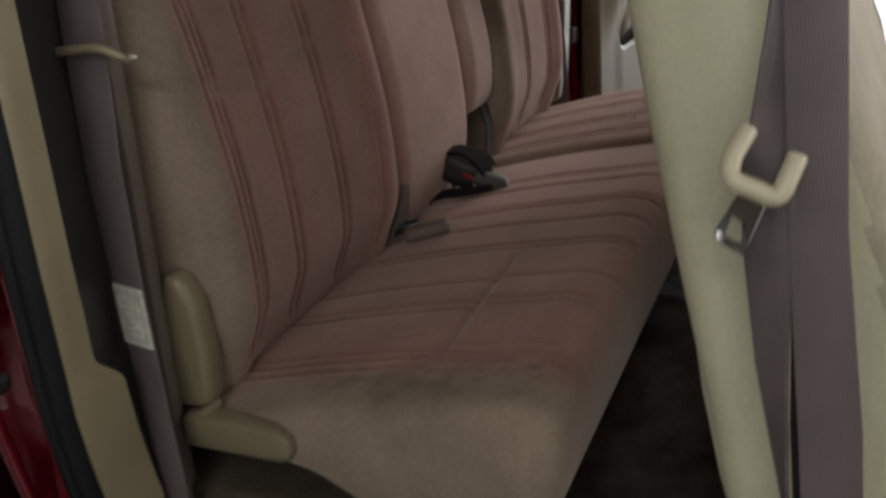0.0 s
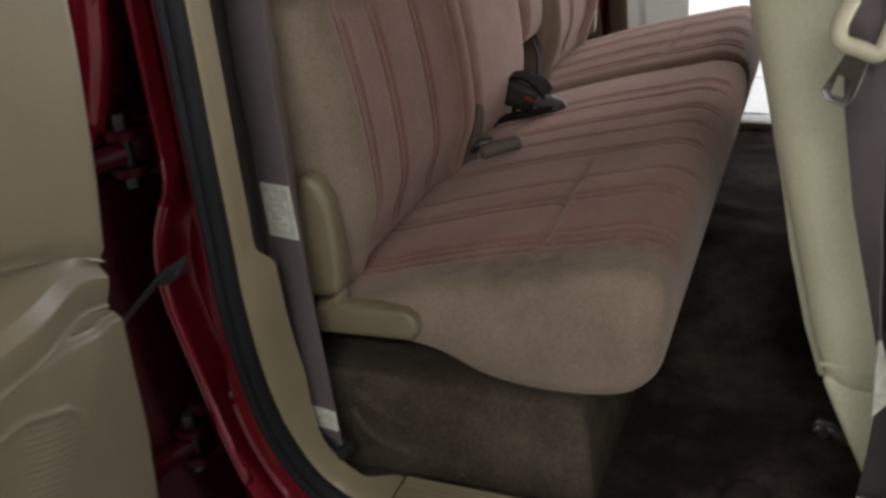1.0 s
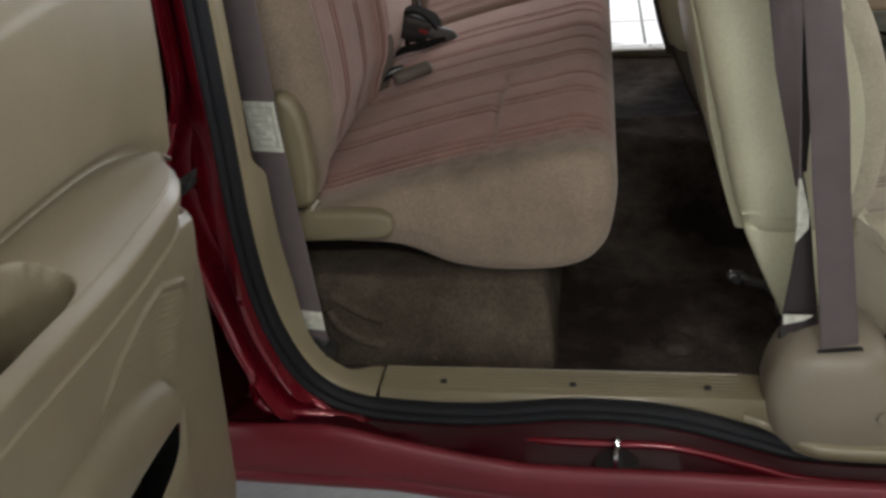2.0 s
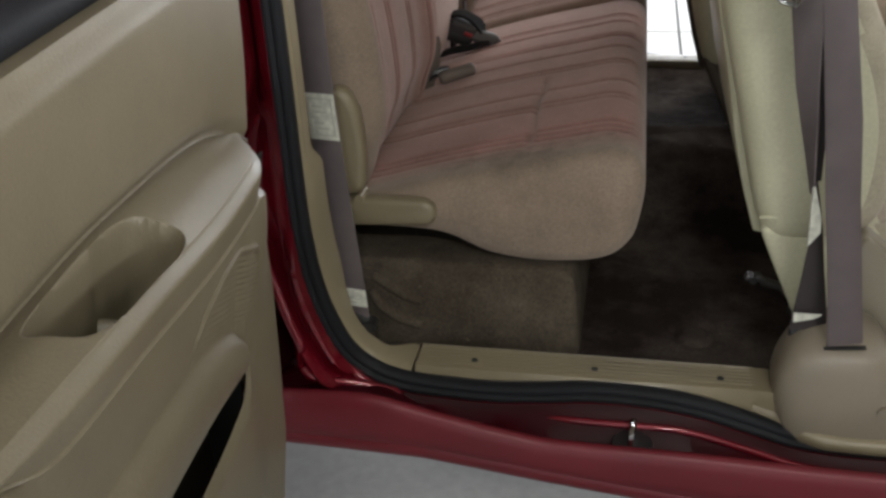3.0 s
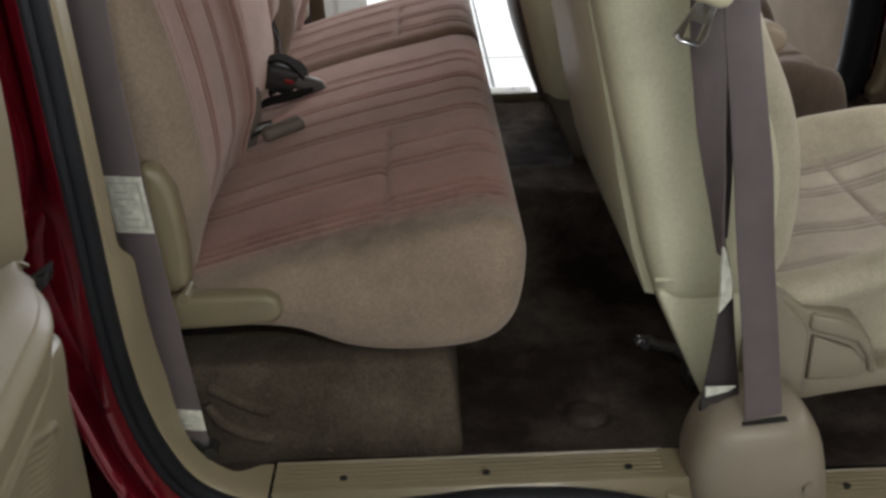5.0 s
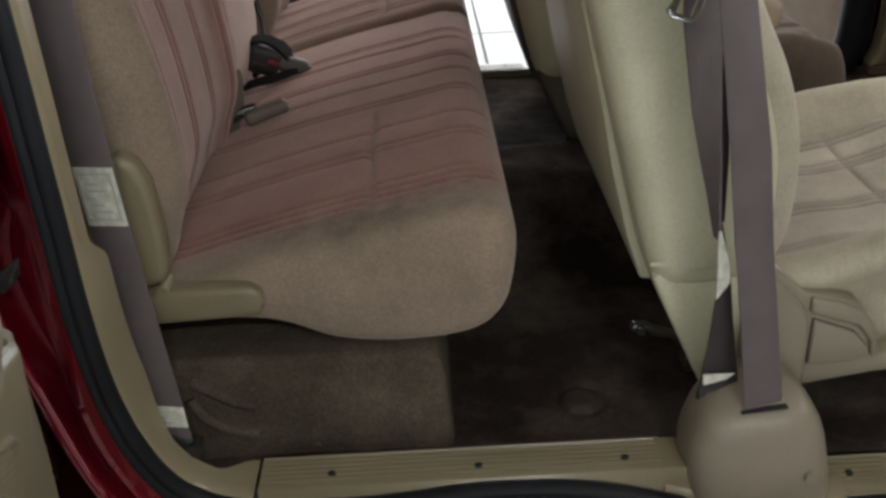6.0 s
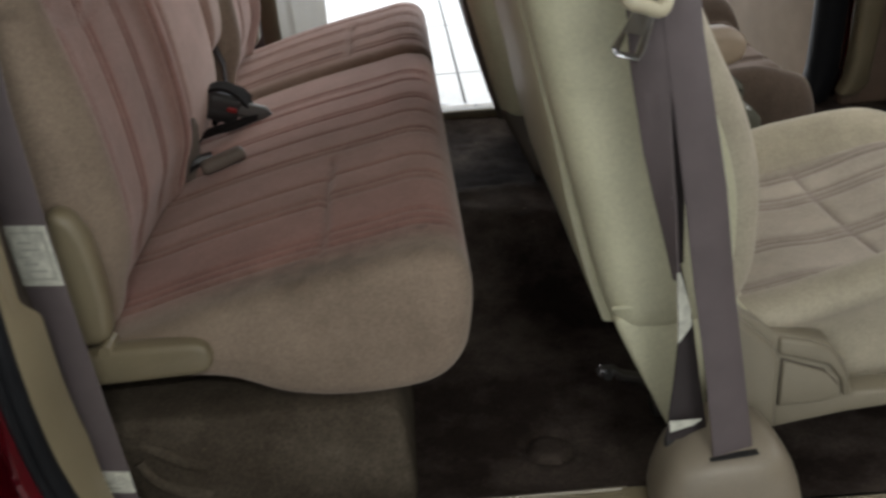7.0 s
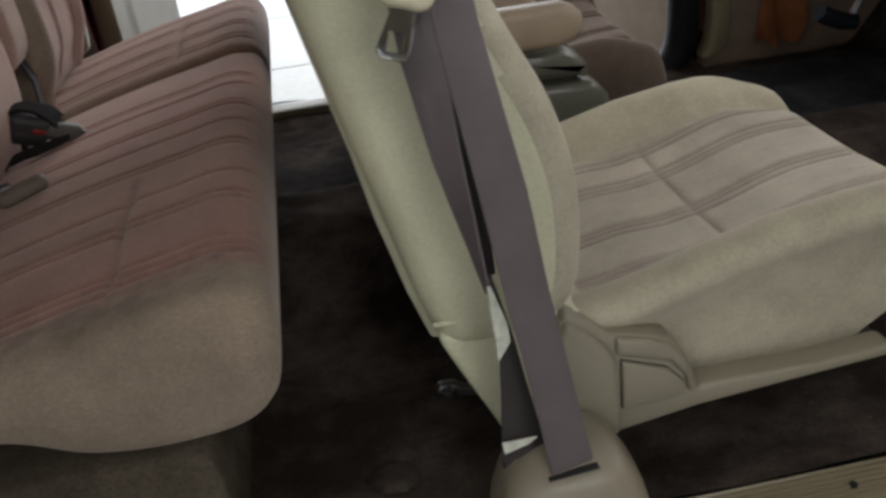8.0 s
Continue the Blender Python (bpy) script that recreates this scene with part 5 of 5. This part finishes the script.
def panel_at(u, v):
    """The inner panel: row v at u; 0 to 1 below the armrest, to 2 its face, to 3 its top, to 4 the wall above."""
    zw, zr, zb = interp(WALL_LINE, u), interp(RIDGE, u), interp(BELOW, u)
    out = 0.009 + 0.046 * step(-0.005, 0.16, u)
    f = min(v, 4.0) - min(int(v), 3)
    if v < 1:
        lip = interp(POCKET_LIP, u)
        mouth = lip + 0.0005 + interp(MOUTH, u)
        z = interp([(0.0, 0.44), (0.5, lip), (0.56, mouth), (1.0, zb)], f)
        n = lower_n(u, z, zb)
    elif v < 2:
        z = zb + (zr - zb) * f
        lip = lower_n(u, zb, zb)
        face = out - 0.010 * (1 - f) ** 1.5
        n = lip + (face - lip) * step(0.0, 0.06, f) + 0.0024 * line(f, 0.12, 0.065) - 0.007 * step(0.80, 1.0, f)
        z += 0.003 * step(0.8, 1.0, f)
    elif v < 3:
        n = out - 0.007 + (0.008 - out + 0.007) * f
        z = zr + 0.003 + (zw - zr - 0.003) * f + 0.004 * math.sin(math.pi * f)
        # the pull cup: rounded outline, a steep end towards the hinge, a long ramp away from it
        w = u - 0.012 * (f - 0.5)
        away = abs((w - 0.369) / 0.073) ** 4 + abs((f - 0.46) / 0.47) ** 4
        cup = step(1.10, 0.50, away)
        finger = line(w, 0.340, 0.009) * step(0.20, 0.70, f)
        z -= cup * (0.070 * step(0.458, 0.345, w) - 0.022 * finger)
        n -= cup * 0.010
        if z < zb + 0.004:  # the cup stays behind the panel below
            n = min(n, lower_n(u, min(z, zb - 0.008), zb) - 0.006)
    else:
        top = 1.120 + 0.40 * step(0.150, 0.05, u)
        z = zw + (top - zw) * f ** 1.3
        n = 0.008 - 0.005 * line(z, zw + 0.002, 0.005) + 0.004 * step(0.0, 0.25, f) - 0.008 * step(top - 0.018, top, z) * step(0.0, 0.17, u)
    return n + 0.0012 * noise.noise((u * 7, z * 7, 0)), z


def access_door(flip):
    door = thing("rear_access_door", at_door(0, 0, 0.0) if not flip else Vector((HINGE.x, 2 * MIDLINE - HINGE.y, 0)), "open rear-hinged cab door, beige moulded inner panel, red shell", "car door", "cab doors")
    us = [0.0, 0.002] + [0.004 * k for k in range(1, 27)] + [0.106 + 0.001 * k for k in range(40)] + [0.146 + 0.004 * k for k in range(26)] + [0.250 + 0.002 * k for k in range(125)] + [0.500 + 0.004 * k for k in range(16)]
    vs = [0.5 * k / 60 for k in range(60)] + [0.5 + 0.06 * k / 6 for k in range(6)] + [0.56 + 0.44 * k / 150 for k in range(150)] + [1 + k / 44 for k in range(44)] + [2 + k / 80 for k in range(80)] + [3 + k / 40 for k in range(41)]
    bm = bmesh.new()
    rows = []
    for v in vs:
        row = []
        for u0 in us:
            n, z = panel_at(u0, v)
            lo = interp([(0.44, 0.12), (0.52, 0.10), (0.57, 0.08), (0.60, 0.060), (0.64, 0.028), (0.70, 0.018), (0.80, 0.006), (0.93, 0.0), (1.03, -0.012), (1.10, -0.022), (1.6, -0.06)], z)
            row.append(bm.verts.new((u0 + lo * step(0.30, 0.0, u0), n - 0.020 * step(0.005, 0.0, u0), z)))
        rows.append(row)
    for r, (a, b) in enumerate(zip(rows, rows[1:])):
        for i in range(len(us) - 1):
            # the map pocket's mouth stays open
            if 0.1285 < us[i] < 0.516 and 0.4999 < vs[r] < 0.5599:
                continue
            bm.faces.new((a[i], a[i + 1], b[i + 1], b[i]))
    edge = [rows[0][:], [r[-1] for r in rows], rows[-1][::-1], [r[0] for r in rows][::-1]]
    for chain in edge:
        back = [bm.verts.new((v.co.x, -0.03, v.co.z)) for v in chain]
        for i in range(len(chain) - 1):
            bm.faces.new((chain[i], back[i], back[i + 1], chain[i + 1]))
    part("inner_panel", door_bm(bm), DOOR_TRIM, door, "beige moulded panel with armrest, pull cup, speaker grille and map pocket", flip, 60)
    part("outer_shell", door_bm(prism([(0.085, 0.42), (0.53, 0.42), (0.555, 0.44), (0.56, 1.105), (-0.002, 1.105), (0.000, 0.75), (0.03, 0.62), (0.07, 0.46)], -0.130, -0.112, 0.006, 3)), PAINT, door, "dark red painted door skin", flip)
    part("shell_end", door_bm(prism([(0.07, 0.44), (0.10, 0.44), (0.06, 0.62), (0.032, 0.75), (0.032, 1.105), (0.006, 1.105), (0.008, 0.75), (0.036, 0.62)], -0.114, -0.048, 0.004)), PAINT, door, "", flip)
    part("shell_end", door_bm(prism([(0.525, 0.44), (0.552, 0.44), (0.556, 1.105), (0.525, 1.105)], -0.114, -0.032, 0.004)), PAINT, door, "", flip)
    part("shell_bottom", door_bm(rbox(0.10, 0.53, -0.114, -0.032, 0.43, 0.455, 0.004)), PAINT, door, "", flip)
    # dark sheets behind the pocket's mouth, coloured for the shade inside
    part("pocket_shade_back", door_bm(rbox(0.030, 0.53, -0.044, -0.036, 0.62, 0.95, 0.002)), SHADE_BROWN, door, "", flip)
    part("pocket_shade_end", door_bm(rbox(0.112, 0.119, -0.044, 0.002, 0.62, 0.80, 0.001)), BLACK, door, "", flip)
    part("window_pillar", door_bm(prism([(-0.02, 1.10), (0.14, 1.10), (0.11, 1.30), (0.09, 1.52), (-0.07, 1.52)], -0.085, -0.032, 0.01)), PAINT, door, "", flip)
    part("window_pillar", door_bm(prism([(0.54, 1.10), (0.575, 1.10), (0.575, 1.52), (0.54, 1.52)], -0.085, -0.02, 0.008)), PAINT, door, "", flip)
    part("window_header", door_bm(prism([(-0.06, 1.50), (0.575, 1.50), (0.575, 1.55), (-0.06, 1.55)], -0.085, -0.02, 0.008)), PAINT, door, "", flip)
    part("glass", door_bm(rbox(0.14, 0.55, -0.062, -0.057, 1.09, 1.51, 0)), GLASS, door, "clear side window glass", flip).visible_shadow = False
    seal = tube(spline([(0.557, -0.020, 1.128), (0.42, -0.020, 1.128), (0.30, -0.020, 1.128), (0.20, -0.020, 1.132), (0.16, -0.020, 1.17), (0.13, -0.020, 1.27), (0.11, -0.020, 1.40), (0.10, -0.02, 1.50)], 60), 0.014, 14)
    part("window_seal", door_bm(seal), RUBBER, door, "black rubber window seal", flip)
    for z in (0.640, 0.962):
        # hinge parts are coloured near-black for the shade between door and body
        hinge = part("hinge", tube(spline([(-0.414, -0.084, z), (-0.424, -0.125, z), (-0.405, -0.185, z), at_door(0.012, -0.055, z)], 20), 0.0105, 10), SHADED_RED, door, "red door hinge arm, darkened for the shade in the gap", flip)
        part("leaf", rbox(-0.452, -0.398, -0.058, -0.020, z - 0.030, z + 0.030, 0.005), SHADED_RED, hinge, "red body leaf of the hinge, darkened for the shade in the gap", flip)
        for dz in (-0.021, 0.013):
            part("knuckle", rod((-0.414, -0.078, z + dz), (-0.414, -0.078, z + dz + 0.008), 0.016, 16), SHADED_RED, hinge, "", flip)
            part("knuckle_web", rbox(-0.430, -0.400, -0.078, -0.045, z + dz, z + dz + 0.008, 0.002), SHADED_RED, hinge, "", flip)
        part("hinge_pin", rod((-0.414, -0.078, z - 0.034), (-0.414, -0.078, z + 0.036), 0.0065, 12), BLACK, hinge, "hinge pin, coloured black for the shade in the gap", flip)
        for dx, dz in ((-0.012, 0.018), (0.010, -0.018)):
            part("bolt", rod((-0.425 + dx, -0.060, z + dz), (-0.425 + dx, -0.052, z + dz), 0.006, 6), BLACK, hinge, "", flip)
    strap = part("check_strap", ribbon([((-0.362, -0.092, 0.866), (0.001, 0.0, 0.0035)), ((-0.378, -0.108, 0.856), (0.001, 0.0, 0.0035)), ((-0.385, -0.17, 0.834), (0.001, 0.0, 0.003)), ((-0.365, -0.25, 0.818), (0.001, 0.0, 0.003))], 0.0015), BLACK, door, "black door check strap", flip)
    part("strap_bracket", prism([(-0.390, 0.840), (-0.374, 0.845), (-0.364, 0.853), (-0.363, 0.864), (-0.374, 0.861), (-0.390, 0.851)], -0.106, -0.086, 0.003), BLACK, strap, "black body bracket", flip)
    part("strap_bolt", rod((-0.382, -0.100, 0.853), (-0.379, -0.116, 0.853), 0.0042, 8), CHROME, strap, "bright bolt", flip)
    part("strap_case", door_bm(rbox(-0.030, 0.004, -0.066, -0.036, 0.800, 0.836, 0.006)), STEEL, strap, "", flip)
    part("wire_loom", tube([at_door(*p) for p in spline([(0.0, -0.070, 0.835), (-0.060, -0.090, 0.825), (-0.085, -0.095, 0.79), (-0.070, -0.085, 0.74), (-0.02, -0.075, 0.70)], 24)], 0.010, 10), RUBBER, door, "black rubber wire sleeve", flip)
    return door


access_door(False)
access_door(True)

# the front doors, swung forward
for flip in (False, True):
    fdoor = thing("front_door", (1.02, 1.46 if flip else -0.10, 0.45), "open front door with beige inner panel", "car door", "cab doors")
    m = Matrix.Translation((1.03, -0.10, 0)) @ Matrix.Rotation(radians(-102 if flip else -108), 4, "Z")
    for name, box, mat in (("shell", (0.0, 0.95, 0.04, 0.12, 0.42, 1.10), PAINT), ("inner_panel", (0.02, 0.93, 0.0, 0.037, 0.45, 1.08), BROWN), ("armrest", (0.25, 0.8, -0.05, -0.003, 0.86, 0.93), BROWN)):
        bm = rbox(*box, 0.012, 3)
        bm.transform(m)
        part(name, bm, mat, fdoor, "", flip)
# striker on the rocker
striker = thing("door_striker", (0.05, -0.076, 0.49), "steel door striker loop on a black base", "striker")
part("base", rod((0.050, -0.076, 0.490), (0.050, -0.076, 0.504), 0.024, 20), BLACK, striker)
part("loop", tube(spline([(0.048, -0.088, 0.500), (0.048, -0.088, 0.526), (0.050, -0.078, 0.534), (0.051, -0.066, 0.526), (0.051, -0.066, 0.500)], 18), 0.0035, 8), CHROME, striker)

# ---- the hall ----
X0, X1, Y0, Y1, H = -7.0, 8.0, -6.0, 8.0, 3.4
part_floor = tagged(part("floor", rbox(X0, X1, Y0, Y1, -0.06, -0.006, 0), GROUT), "grey grout bed under white floor tiles", "floor", "", "structure")
me = None
for i in range(14):
    for j in range(13):
        x, y = 0.235 + 1.0 * (i - 7), 3.63 + 1.0 * (j - 9)
        if me is None:
            bm = rbox(0.006, 0.994, 0.006, 0.994, -0.02, 0.0, 0.002, 1)
            me = bpy.data.meshes.new("tile")
            bm.to_mesh(me)
            bm.free()
            me.materials.append(TILE)
        t = new("tile", me)
        t.parent = part_floor
        t.location = (x, y, 0.0)
# walls out of view; their openings are added for the fill lamps
for name, boxes in (("wall_west", ((X0 - 0.1, X0, Y0, Y1, 0, H),)), ("wall_east", ((X1, X1 + 0.1, Y0, -2.05, 0, H), (X1, X1 + 0.1, 4.05, Y1, 0, H), (X1, X1 + 0.1, -2.05, 4.05, 2.92, H))),
                    ("wall_south", ((X0 - 0.1, -3.55, Y0 - 0.1, Y0, 0, H), (2.55, X1 + 0.1, Y0 - 0.1, Y0, 0, H), (-3.55, 2.55, Y0 - 0.1, Y0, 2.92, H))),
                    ("wall_north", ((X0 - 0.1, -3.55, Y1, Y1 + 0.1, 0, H), (4.55, X1 + 0.1, Y1, Y1 + 0.1, 0, H), (-3.55, 4.55, Y1, Y1 + 0.1, 2.92, H)))):
    bm = bmesh.new()
    for x0, x1, y0, y1, z0, z1 in boxes:
        bmesh.ops.create_cube(bm, size=1, matrix=Matrix.Translation(((x0 + x1) / 2, (y0 + y1) / 2, (z0 + z1) / 2)) @ Matrix.Diagonal((x1 - x0, y1 - y0, z1 - z0, 1)))
    tagged(part(name, bm, WALL, smooth=0), "plain off-white painted wall", "wall", "", "structure")
tagged(part("ground", rbox(-60, 60, -60, 60, -0.2, -0.065, 0), GROUT), "grey concrete yard outside the hall", "ground", "", "structure")
tagged(part("ceiling", rbox(X0 - 0.1, X1 + 0.1, Y0 - 0.1, Y1 + 0.1, H, H + 0.1, 0), WALL), "plain off-white ceiling", "ceiling", "", "structure")
for lx, ly, watts in LAMPS:
    fixture = thing("fill_fixture", (lx, ly, H), "long white fluorescent ceiling fixture, lit, added out of view to light the cab", "ceiling light", "ceiling lights")
    part("housing", rbox(lx - 0.64, lx + 0.64, ly - 0.13, ly + 0.13, 3.32, 3.399, 0.006), WALL, fixture)
    part("tube", rod((lx - 0.6, ly, 3.303), (lx + 0.6, ly, 3.303), 0.014, 10), GLOW, fixture, "glowing tube")
